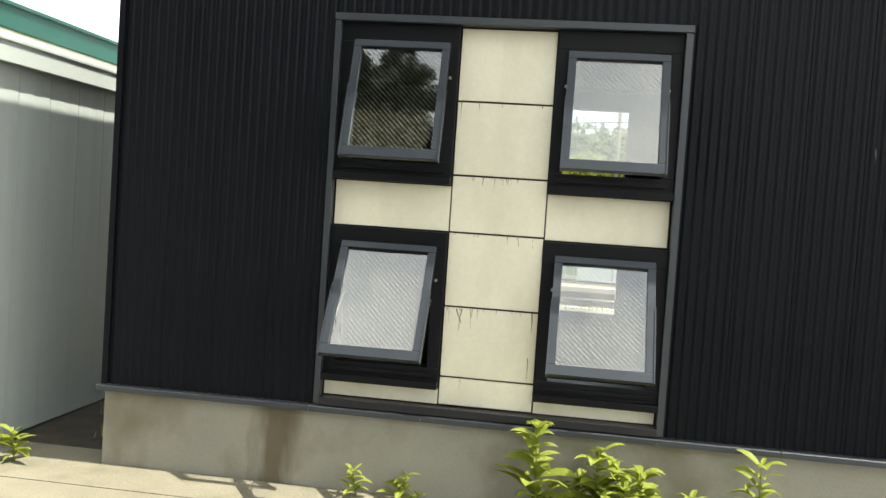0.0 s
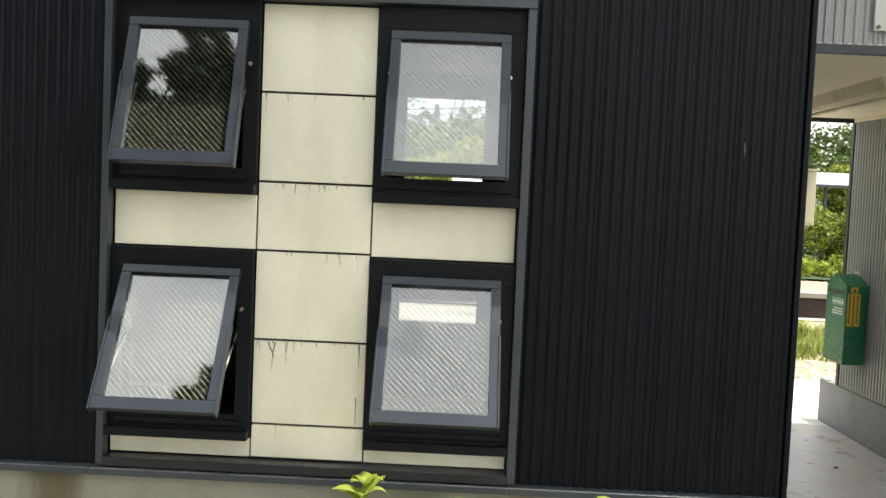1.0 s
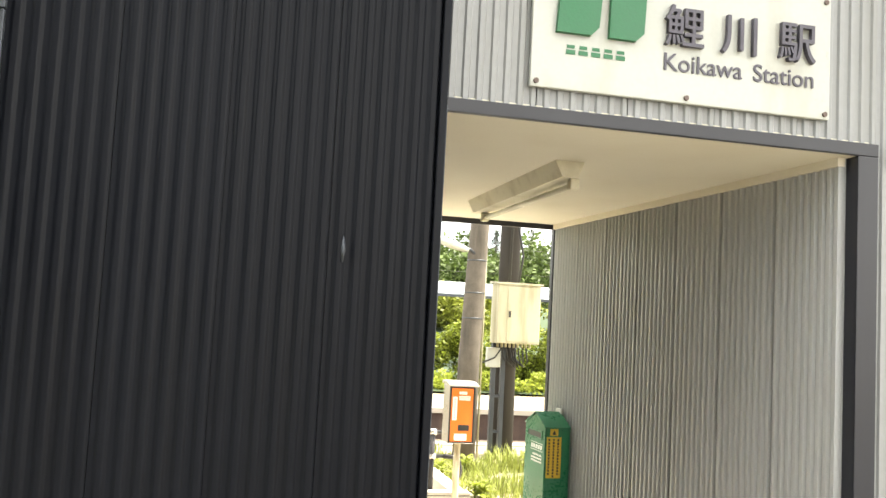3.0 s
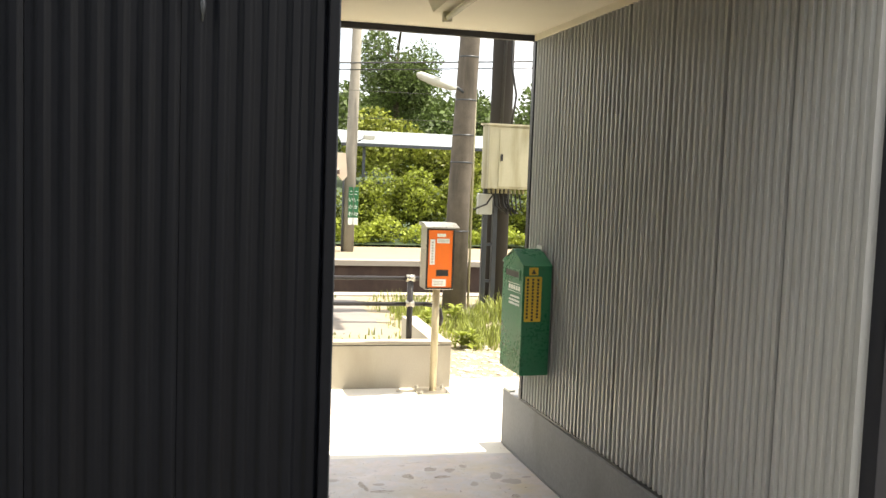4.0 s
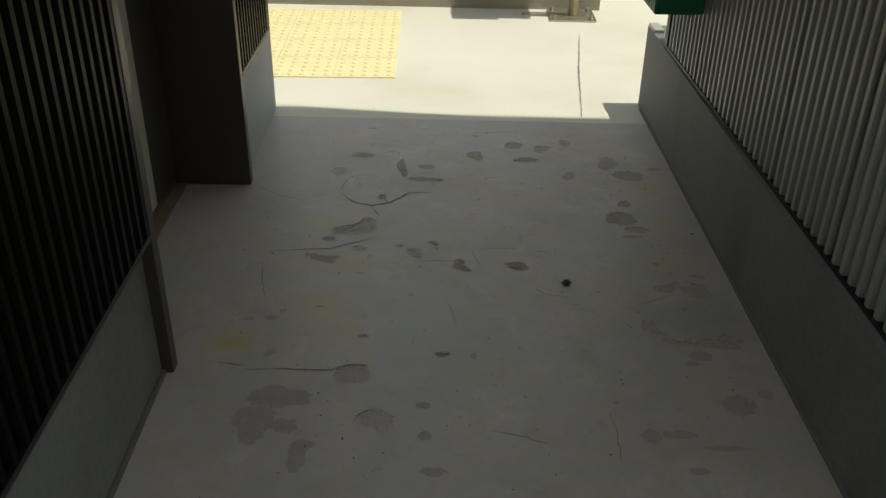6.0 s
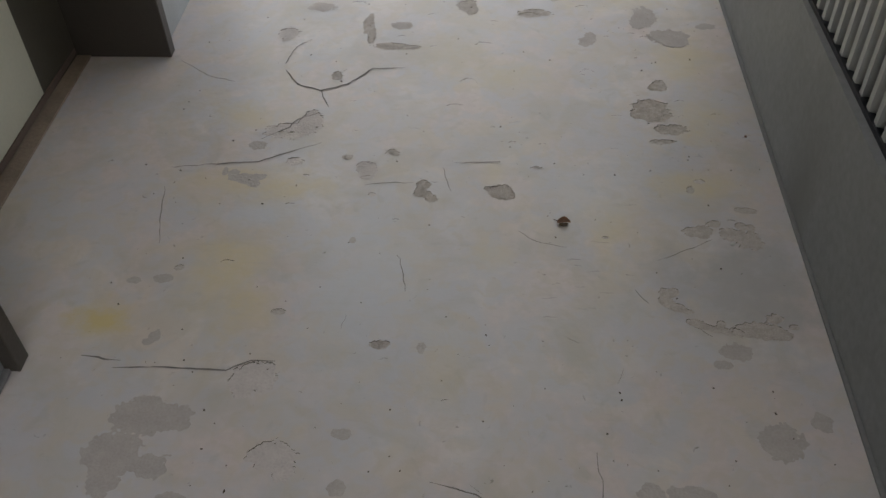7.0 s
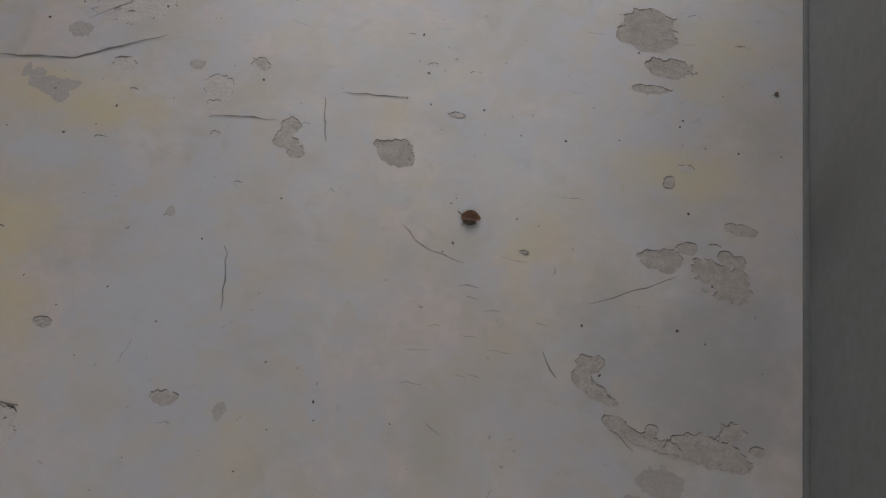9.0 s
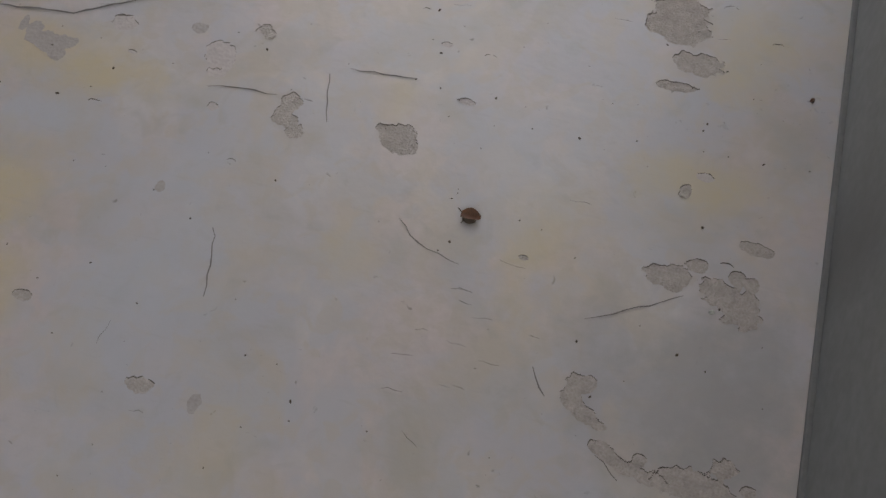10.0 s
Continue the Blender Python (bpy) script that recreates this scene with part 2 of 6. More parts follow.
def leafmat(name, color, rnd=0.45, transl=0.35):
    m = mat(name, color, 0.55, 0.0, 0.2, 0.35, 12, 0.0, transl=transl, spec=0.3)
    n, l = m.node_tree.nodes, m.node_tree.links
    geo = n.new("ShaderNodeNewGeometry")
    mr = n.new("ShaderNodeMapRange")
    mr.inputs["To Min"].default_value, mr.inputs["To Max"].default_value = 1 - rnd, 1 + rnd
    l.new(geo.outputs["Random Per Island"], mr.inputs["Value"])
    vm = n.new("ShaderNodeVectorMath")
    vm.operation = "SCALE"
    src = n["Principled BSDF"].inputs["Base Color"].links[0].from_socket
    l.new(src, vm.inputs[0])
    l.new(mr.outputs["Result"], vm.inputs["Scale"])
    l.new(vm.outputs["Vector"], n["Principled BSDF"].inputs["Base Color"])
    for k in n:
        if k.type == "BSDF_TRANSLUCENT":
            l.new(vm.outputs["Vector"], k.inputs["Color"])
    return m


M_bead = mat("grey_sealant", (0.15, 0.15, 0.148), 0.7, 0.0, 0.2, 9, 90)
M_weed = leafmat("weed_leaf", (0.285, 0.335, 0.05), 0.4, 0.4)
M_bush = leafmat("bush_leaf", (0.165, 0.20, 0.026), 0.7)
M_grass = leafmat("grass_blade", (0.23, 0.26, 0.06), 0.45)
M_forest = leafmat("forest_leaf", (0.072, 0.105, 0.026), 0.55, 0.25)
M_forest2 = leafmat("bright_forest_leaf", (0.20, 0.225, 0.034), 0.5, 0.3)
M_conifer = leafmat("conifer_needles", (0.018, 0.034, 0.014), 0.4, 0.1)

M_glass = bpy.data.materials.new("window_glass")
M_glass.use_nodes = True
gp = M_glass.node_tree.nodes["Principled BSDF"]
gp.inputs["Base Color"].default_value = (0.93, 0.96, 0.95, 1)
gp.inputs["Roughness"].default_value = 0.02
gp.inputs["IOR"].default_value = 2.0
gp.inputs["Transmission Weight"].default_value = 1.0


# ---- mesh helpers ----
def box(bm, x0, x1, y0, y1, z0, z1, bev=0.0):
    vs = [bm.verts.new((x, y, z)) for x in (x0, x1) for y in (y0, y1) for z in (z0, z1)]
    fs = [bm.faces.new([vs[i] for i in f]) for f in ((0, 1, 3, 2), (4, 6, 7, 5), (0, 4, 5, 1), (2, 3, 7, 6), (0, 2, 6, 4), (1, 5, 7, 3))]
    if bev:
        es = list({e for f in fs for e in f.edges})
        bmesh.ops.bevel(bm, geom=es, offset=bev, segments=2, profile=0.6, affect="EDGES")
    return vs


def tube(bm, pts, r, seg=10, cap=True):
    """A tube along the points; r is one radius or one for each point."""
    pts = [Vector(p) for p in pts]
    rs = [r] * len(pts) if isinstance(r, (int, float)) else r
    rings = []
    for i, p in enumerate(pts):
        d = (pts[min(i + 1, len(pts) - 1)] - pts[max(i - 1, 0)]).normalized()
        u = d.orthogonal().normalized() if abs(d.z) > 0.95 else d.cross(Vector((0, 0, 1))).normalized()
        w = d.cross(u)
        rings.append([bm.verts.new(p + (u * math.cos(k * math.tau / seg) + w * math.sin(k * math.tau / seg)) * rs[i]) for k in range(seg)])
    for a, b in zip(rings, rings[1:]):
        for k in range(seg):
            bm.faces.new((a[k], a[(k + 1) % seg], b[(k + 1) % seg], b[k])).smooth = True
    if cap:
        bm.faces.new(rings[0][::-1])
        bm.faces.new(rings[-1])


def prism(bm, outline, axis, lo, hi):
    """A flat outline of 2D points, drawn out along an axis (0 x, 1 y, 2 z)."""
    def at(p, v):
        q = list(p)
        q.insert(axis, v)
        return bm.verts.new(q)
    a, b = [at(p, lo) for p in outline], [at(p, hi) for p in outline]
    bm.faces.new(a)
    bm.faces.new(b[::-1])
    for i in range(len(a)):
        j = (i + 1) % len(a)
        bm.faces.new((a[i], b[i], b[j], a[j]))


def part(name, bm, material, parent=None, label=""):
    bmesh.ops.recalc_face_normals(bm, faces=bm.faces)
    me = bpy.data.meshes.new(name)
    bm.to_mesh(me)
    bm.free()
    me.materials.append(material)
    ob = new(name, me)
    ob.parent = parent
    if label:
        ob["label"] = label
    return ob


def boxpart(name, dims, material, parent=None, label="", bev=0.0):
    bm = bmesh.new()
    box(bm, *dims, bev)
    return part(name, bm, material, parent, label)


def thing(name, label, category, at=(0, 0, 0), group="", kind=""):
    ob = new(name)
    ob.empty_display_size = 0.1
    ob.location = at
    return tagged(ob, label, category, group, kind)


def text(name, body, size, at, material, parent=None, rot=(90, 0, 0), depth=0.002, align="LEFT", bold=0.0):
    cu = bpy.data.curves.new(name, "FONT")
    cu.body, cu.size, cu.extrude, cu.align_x, cu.offset = body, size, depth, align, bold
    tmp = bpy.data.objects.new(name, cu)
    scene.collection.objects.link(tmp)
    bpy.context.view_layer.update()
    me = bpy.data.meshes.new_from_object(tmp.evaluated_get(bpy.context.evaluated_depsgraph_get()))
    bpy.data.objects.remove(tmp)
    me.materials.clear()
    me.materials.append(material)
    ob = new(name, me)
    ob.matrix_basis = pose(*at, *rot)
    ob.parent = parent
    return ob


# ---- ground, tracks and slabs ----
def ground_sheet():
    prof = [(-900, -0.19), (-40, -0.19), (-0.35, -0.19), (0.2, -0.3), (4.8, -0.3), (5.25, -0.03), (6.6, -0.02), (11.0, -0.02), (11.02, -1.15), (19.5, -1.15), (19.6, -0.4), (26, -0.3), (34, 0.2), (55, 2.5), (120, 7.0), (900, 9.0)]
    xs = [-900, -200, -60, -20, -8, 0, 8, 20, 60, 200, 900]
    bm = bmesh.new()
    rows = [[bm.verts.new((x, y, z)) for x in xs] for y, z in prof]
    for a, b in zip(rows, rows[1:]):
        for i in range(len(xs) - 1):
            bm.faces.new((a[i], a[i + 1], b[i + 1], b[i]))
    return tagged(part("ground", bm, M_soil), "sandy ground with thin weeds, sunk along the tracks", "ground", kind="structure")


ground_sheet()
tagged(boxpart("apron", (-5.81, 9, -0.449, -0.012, -0.6, -0.18), M_apron), "weathered concrete strip along the foot of the building", "pavement", kind="structure")
tagged(boxpart("apron_outer", (-9, 9, -1.1, -0.454, -0.6, -0.183), M_apron), "weathered concrete apron in front of the building", "pavement", kind="structure")
tagged(boxpart("apron_side", (-5.81, -4.95, -0.011, 0.28, -0.6, -0.182), M_apron), "weathered concrete strip beside the plinth", "pavement", kind="structure")
# unseen ground, kept dark to reduce light bounced at the wall and passage
tagged(boxpart("forecourt", (-30, 30, -30, -1.101, -0.6, -0.186), M_darkground), "unseen forecourt ground, added dark to cut light bounced off it", "pavement", kind="structure")
tagged(boxpart("gap_soil", (-5.81, -4.956, 0.281, 9.0, -0.6, -0.184), M_humus), "dark soil and leaf litter between the two buildings", "ground", kind="structure")
tagged(boxpart("track_bed", (-60, 60, 11.06, 19.4, -1.5, -1.05), M_ballast), "dark ballast between the two platforms", "track bed", kind="structure")
platform_1 = tagged(boxpart("platform_1", (-60, 1.45, 6.6, 11.0, -1.4, 0.0), M_asph), "grey asphalt platform with patched surface", "platform", kind="structure")
tagged(boxpart("platform_1_edge", (-60, 60, 10.72, 11.06, -1.4, 0.012), M_plate), "pale concrete platform edge", "platform", kind="structure")
tagged(boxpart("gravel_strip", (1.454, 60, 5.26, 10.71, -0.5, -0.006), M_soil), "sandy strip with weeds beside the platform", "ground", kind="structure")
platform_2 = tagged(boxpart("platform_2", (-60, 60, 19.75, 24.0, -1.4, -0.284), M_plat2), "pale concrete platform across the tracks", "platform", kind="structure")
tagged(boxpart("platform_2_edge", (-60, 60, 19.38, 19.745, -0.40, -0.27), M_plate), "pale coping along the platform edge", "platform", kind="structure")
tagged(boxpart("platform_2_wall", (-60, 60, 19.46, 19.74, -1.4, -0.404), M_platwall), "rust-brown retaining wall of the platform", "platform", kind="structure")


# ---- the coated floor of the passage ----
def floor_material():
    m = mat("worn_floor_coating", (0.515, 0.447, 0.432), 0.37, 0.0, 0.08, 1.7, 60, 0.12, (0.42, 0.41, 0.43), 0.5, (2.1, 2.1, 2.1))
    n, l = m.node_tree.nodes, m.node_tree.links
    p = n["Principled BSDF"]
    col = p.inputs["Base Color"].links[0].from_socket
    tex = n.new("ShaderNodeTexCoord")
    for scale, lo, hi, amt, tint in ((3.2, 0.55, 0.66, 0.35, (0.50, 0.43, 0.32)), (1.7, 0.48, 0.62, 0.45, (0.44, 0.44, 0.465)), (4.4, 0.52, 0.64, 0.5, (0.565, 0.53, 0.515)), (6.1, 0.47, 0.57, 0.6, (0.425, 0.42, 0.455)), (8.3, 0.52, 0.60, 0.5, (0.49, 0.43, 0.36)), (14.0, 0.48, 0.59, 0.55, (0.44, 0.435, 0.46)), (24.0, 0.52, 0.61, 0.5, (0.47, 0.415, 0.36)), (5.3, 0.55, 0.64, 0.4, (0.42, 0.385, 0.34)), (7.0, 0.56, 0.70, 0.45, (0.40, 0.36, 0.30)), (18.0, 0.60, 0.72, 0.35, (0.36, 0.34, 0.31)), (46.0, 0.70, 0.76, 0.65, (0.17, 0.15, 0.13)), (150.0, 0.73, 0.78, 0.7, (0.10, 0.09, 0.08))):
        c = n.new("ShaderNodeTexNoise")
        c.inputs["Scale"].default_value, c.inputs["Detail"].default_value, c.inputs["Distortion"].default_value = scale, 6.0, 0.7
        off = n.new("ShaderNodeMapping")
        off.inputs["Location"].default_value = (scale * 3.7, scale * 1.3, 0)
        l.new(tex.outputs["Object"], off.inputs["Vector"])
        l.new(off.outputs["Vector"], c.inputs["Vector"])
        r = n.new("ShaderNodeMapRange")
        r.inputs["From Min"].default_value, r.inputs["From Max"].default_value = lo, hi
        r.inputs["To Max"].default_value = amt
        l.new(c.outputs["Fac"], r.inputs["Value"])
        mx = n.new("ShaderNodeMix")
        mx.data_type = "RGBA"
        l.new(r.outputs["Result"], mx.inputs["Factor"])
        l.new(col, mx.inputs["A"])
        mx.inputs["B"].default_value = (*tint, 1)
        col = mx.outputs["Result"]
    # yellow stains and rubbed grey areas with their own places
    wob = n.new("ShaderNodeTexNoise")
    wob.inputs["Scale"].default_value, wob.inputs["Detail"].default_value, wob.inputs["Roughness"].default_value = 11.0, 8.0, 0.65
    l.new(tex.outputs["Object"], wob.inputs["Vector"])
    yel, grey, blue = (0.52, 0.435, 0.28), (0.35, 0.335, 0.33), (0.455, 0.465, 0.51)
    for cx, cy, rx, ry, amt, tint in ((1.385, 2.23, 0.07, 0.13, 0.75, yel), (1.33, 1.97, 0.13, 0.06, 0.8, yel), (0.29, 1.92, 0.20, 0.09, 0.7, yel), (0.33, 1.58, 0.07, 0.17, 0.6, yel), (0.872, 1.99, 0.035, 0.05, 0.55, yel), (0.88, 1.72, 0.06, 0.05, 0.45, yel), (0.79, 1.40, 0.07, 0.10, 0.4, yel), (1.18, 1.80, 0.07, 0.14, 0.4, yel), (1.385, 1.66, 0.20, 0.17, 0.75, grey), (1.46, 1.60, 0.08, 0.22, 0.6, grey), (1.47, 2.06, 0.05, 0.10, 0.45, grey), (0.34, 1.82, 0.17, 0.05, 0.6, blue), (0.60, 1.62, 0.16, 0.22, 0.5, blue), (1.06, 1.95, 0.14, 0.12, 0.4, blue), (0.075, 1.487, 0.07, 0.06, 0.95, (0.50, 0.40, 0.20)), (0.30, 1.66, 0.11, 0.12, 0.8, yel), (0.39, 1.52, 0.06, 0.10, 0.7, yel), (0.38, 1.91, 0.12, 0.05, 0.7, yel), (0.70, 2.50, 0.14, 0.10, 0.7, yel), (0.22, 2.18, 0.10, 0.07, 0.7, yel), (1.37, 2.50, 0.10, 0.15, 0.75, yel), (0.87, 2.40, 0.15, 0.09, 0.6, yel), (1.12, 1.80, 0.05, 0.12, 0.6, yel), (0.35, 0.75, 0.25, 0.18, 0.5, yel), (1.2, 2.85, 0.2, 0.1, 0.45, yel), (0.6, 2.5, 0.25, 0.12, 0.4, grey)):
        d, e, ln = n.new("ShaderNodeVectorMath"), n.new("ShaderNodeVectorMath"), n.new("ShaderNodeVectorMath")
        d.operation, e.operation, ln.operation = "SUBTRACT", "MULTIPLY", "LENGTH"
        l.new(tex.outputs["Object"], d.inputs[0])
        d.inputs[1].default_value = (cx, cy, 0)
        l.new(d.outputs["Vector"], e.inputs[0])
        e.inputs[1].default_value = (1 / rx, 1 / ry, 0)
        l.new(e.outputs["Vector"], ln.inputs[0])
        w = n.new("ShaderNodeMath")
        w.operation = "MULTIPLY_ADD"
        l.new(wob.outputs["Fac"], w.inputs[0])
        w.inputs[1].default_value = 2.6
        l.new(ln.outputs["Value"], w.inputs[2])
        r = n.new("ShaderNodeMapRange")
        r.inputs["From Min"].default_value, r.inputs["From Max"].default_value = 2.35, 1.5
        r.inputs["To Max"].default_value = amt * (0.8 if tint == yel else 1.0)
        l.new(w.outputs[0], r.inputs["Value"])
        mx = n.new("ShaderNodeMix")
        mx.data_type = "RGBA"
        l.new(r.outputs["Result"], mx.inputs["Factor"])
        l.new(col, mx.inputs["A"])
        mx.inputs["B"].default_value = (*tint, 1)
        col = mx.outputs["Result"]
    # fine brushed streaks and short drag marks
    for turn, sx, sy, lo, hi, amt, tint in ((82, 14.0, 110.0, 0.62, 0.76, 0.22, (0.36, 0.335, 0.325)), (-40, 16.0, 70.0, 0.64, 0.78, 0.18, (0.38, 0.345, 0.30))):
        mp = n.new("ShaderNodeMapping")
        mp.inputs["Rotation"].default_value = (0, 0, radians(turn))
        mp.inputs["Scale"].default_value = (sx, sy, 1)
        c = n.new("ShaderNodeTexNoise")
        c.inputs["Scale"].default_value, c.inputs["Detail"].default_value = 1.0, 5.0
        l.new(tex.outputs["Object"], mp.inputs["Vector"])
        l.new(mp.outputs["Vector"], c.inputs["Vector"])
        r = n.new("ShaderNodeMapRange")
        r.inputs["From Min"].default_value, r.inputs["From Max"].default_value = lo, hi
        r.inputs["To Max"].default_value = amt
        l.new(c.outputs["Fac"], r.inputs["Value"])
        mx = n.new("ShaderNodeMix")
        mx.data_type = "RGBA"
        l.new(r.outputs["Result"], mx.inputs["Factor"])
        l.new(col, mx.inputs["A"])
        mx.inputs["B"].default_value = (*tint, 1)
        col = mx.outputs["Result"]
    l.new(col, p.inputs["Base Color"])
    return m


M_floor = floor_material()


def rust_run(m, x0, half, tint):
    """A run of brown water stain down the concrete at x0."""
    n, l = m.node_tree.nodes, m.node_tree.links
    p = n["Principled BSDF"]
    col = p.inputs["Base Color"].links[0].from_socket
    tex, sep, ns = n.new("ShaderNodeTexCoord"), n.new("ShaderNodeSeparateXYZ"), n.new("ShaderNodeTexNoise")
    mp = n.new("ShaderNodeMapping")
    mp.inputs["Scale"].default_value = (9, 9, 2.2)
    ns.inputs["Detail"].default_value = 5.0
    ns.inputs["Scale"].default_value = 1.0
    l.new(tex.outputs["Object"], mp.inputs["Vector"])
    l.new(mp.outputs["Vector"], ns.inputs["Vector"])
    l.new(tex.outputs["Object"], sep.inputs[0])
    a, b, c = (n.new("ShaderNodeMath") for _ in range(3))
    mr = n.new("ShaderNodeMapRange")
    a.operation, b.operation, c.operation = "SUBTRACT", "ABSOLUTE", "MULTIPLY_ADD"
    l.new(sep.outputs["X"], a.inputs[0])
    a.inputs[1].default_value = x0
    l.new(a.outputs[0], b.inputs[0])
    l.new(ns.outputs["Fac"], c.inputs[0])
    c.inputs[1].default_value = 0.32
    l.new(b.outputs[0], c.inputs[2])
    mr.inputs["From Min"].default_value, mr.inputs["From Max"].default_value = half + 0.20, half + 0.06
    mr.inputs["To Max"].default_value = 0.85
    l.new(c.outputs[0], mr.inputs["Value"])
    mx = n.new("ShaderNodeMix")
    mx.data_type = "RGBA"
    l.new(mr.outputs["Result"], mx.inputs["Factor"])
    l.new(col, mx.inputs["A"])
    mx.inputs["B"].default_value = (*tint, 1)
    l.new(mx.outputs["Result"], p.inputs["Base Color"])


rust_run(M_conc, -3.76, 0.14, (0.095, 0.075, 0.04))
rust_run(M_conc, -4.86, 0.03, (0.18, 0.15, 0.10))
fb = bmesh.new()
box(fb, -0.31, 1.76, -0.03, 3.13, -0.5, 0.0)
floor = tagged(part("floor", fb, M_floor), "pale grey coated concrete floor, worn and peeling", "floor", kind="structure")

# paler than the floor for stronger sunlight; starts near the roof's shadow edge
M_slab_lit = mat("sunlit_tint_concrete", (0.70, 0.665, 0.595), 0.85, 0.0, 0.08, 1.4, 120, 0.25, (0.56, 0.52, 0.43), 0.5, (1.6, 1.6, 1.6))
tagged(boxpart("concrete_slab", (-3.4, 4.2, 3.13, 5.25, -0.5, 0.0), M_slab_lit), "concrete slab between passage and low wall, coloured paler to look sunlit", "pavement", kind="structure")

# ---- the building: shell ----
TOP = 4.0
L, R = -0.025, 1.545          # faces of the passage's two clad walls
END = 3.06                    # far end of the passage
CEIL = 2.60


def corrugated(name, width, height, pitch, deep, lap=0.006, soft=False):
    """One cladding sheet in the x-z plane, ribs towards -y, with a lap seam at its edge."""
    n = max(1, round(width / pitch))
    step = width / n
    prof = []
    for i in range(n):
        x = i * step
        if soft:               # shallow rounded ribs
            prof += [(x + step * u, -deep * v) for u, v in ((0, 0), (0.22, 0.0), (0.31, 0.12), (0.44, 0.86), (0.52, 1.0), (0.74, 1.0), (0.82, 0.86), (0.94, 0.14))]
            continue
        prof += [(x, 0.0), (x + step * 0.40, 0.0), (x + step * 0.52, -deep), (x + step * 0.86, -deep)]
        if i == n - 1 and lap > 0.004:
            prof[-1] = (x + step * 0.84, -deep)
    prof.append((width - lap, 0.0))
    bm = bmesh.new()
    a = [bm.verts.new((x, y, 0)) for x, y in prof]
    b = [bm.verts.new((x, y, height)) for x, y in prof]
    for i in range(len(prof) - 1):
        bm.faces.new((a[i], a[i + 1], b[i + 1], b[i]))
    ends = [bm.verts.new((prof[k][0], 0.012, z)) for k in (0, -1) for z in (0, height)]
    bm.faces.new((a[0], b[0], ends[1], ends[0]))
    bm.faces.new((a[-1], ends[2], ends[3], b[-1]))
    me = bpy.data.meshes.new(name)
    bm.to_mesh(me)
    bm.free()
    return me


def clad(parent, x0, x1, z0, z1, y, material, pitch, deep, sheet, turn=0, at=(0, 0)):
    """Rows of cladding sheets from x0 to x1; turn lays them on a wall that runs along y."""
    n = max(1, round((x1 - x0) / sheet))
    w = (x1 - x0) / n
    me = corrugated("cladding_panel", w, z1 - z0, pitch, deep, 0.002 if material in (M_dark, M_darkpass) else 0.006, deep < 0.0085)
    me.materials.append(material)
    for i in range(n):
        ob = new("cladding_panel", me)
        if turn == 0:
            ob.matrix_basis = pose(x0 + i * w, y, z0)
        elif turn == -90:      # faces -x, runs along y downwards
            ob.matrix_basis = pose(y, x1 - i * w, z0, 0, 0, -90)
        else:                  # faces +x
            ob.matrix_basis = pose(y, x0 + i * w, z0, 0, 0, 90)
        ob.parent = parent


def wall(name, boxes, material, label):
    bm = bmesh.new()
    for b in boxes:
        box(bm, *b)
    return tagged(part(name, bm, material), label, "wall", kind="structure")


WX0, WX1, WZ0, WZ1 = -3.52, -1.40, 0.345, 2.775    # opening of the window group
FX0 = -4.945
wall_front = wall("wall_front", [(FX0, WX0, 0.018, 0.12, 0.32, TOP), (WX1, -0.002, 0.018, 0.12, 0.32, TOP), (WX0, WX1, 0.018, 0.12, WZ1, TOP), (WX0, WX1, 0.018, 0.12, 0.25, WZ0)], M_dark, "dark blue-black ribbed steel cladding on the front wall")
clad(wall_front, FX0 + 0.03, WX0 - 0.015, 0.345, TOP, 0.006, M_dark, 0.056, 0.008, 0.365)
clad(wall_front, WX1 + 0.02, -0.026, 0.345, TOP, 0.006, M_dark, 0.056, 0.008, 0.36)
clad(wall_front, WX0 - 0.015, WX1 + 0.02, WZ1 + 0.02, TOP, 0.006, M_dark, 0.056, 0.008, 0.36)
boxpart("corner_trim", (-0.026, 0.0, -0.012, 0.016, 0.33, TOP), M_dark, wall_front, "", 0.003)
boxpart("corner_trim", (FX0 - 0.012, FX0 + 0.03, -0.012, 0.016, 0.33, TOP), M_dark, wall_front, "", 0.003)
# lighter strip paints the glint along the passage-side corner
boxpart("corner_glint", (-0.006, 0.003, -0.008, 0.028, 0.412, CEIL), M_galv, wall_front, "paler metal strip standing for the corner trim's glint", 0.002)
chip = bmesh.new()
tube(chip, [(-0.318, -0.0045, 2.05), (-0.317, -0.006, 2.09), (-0.319, -0.0045, 2.135)], [0.002, 0.008, 0.002], 6)
part("paint_chip", chip, M_galv, wall_front, "pale scratch in the paint")

plinth_front = wall("plinth_front", [(FX0 + 0.01, -0.03, 0.004, 0.2, -0.3, 0.318)], M_conc, "stained concrete plinth under the front wall")
flash = bmesh.new()
for i in range(7):
    a, b = FX0 - 0.03 + i * 0.712, FX0 - 0.03 + (i + 1) * 0.712 - (0.004 if i < 6 else 0)
    prism(flash, [(0.015, 0.350), (-0.040, 0.343), (-0.046, 0.338), (-0.046, 0.306), (-0.040, 0.306), (-0.038, 0.334), (0.015, 0.336)], 0, a, b)
tagged(part("base_flashing", flash, M_galv), "grey metal drip flashing along the foot of the wall", "trim", kind="structure")

wall_end_left = wall("wall_end_left", [(FX0 - 0.01, FX0 + 0.09, 0.121, END, -0.3, TOP)], M_dark, "dark clad side wall facing the shed")
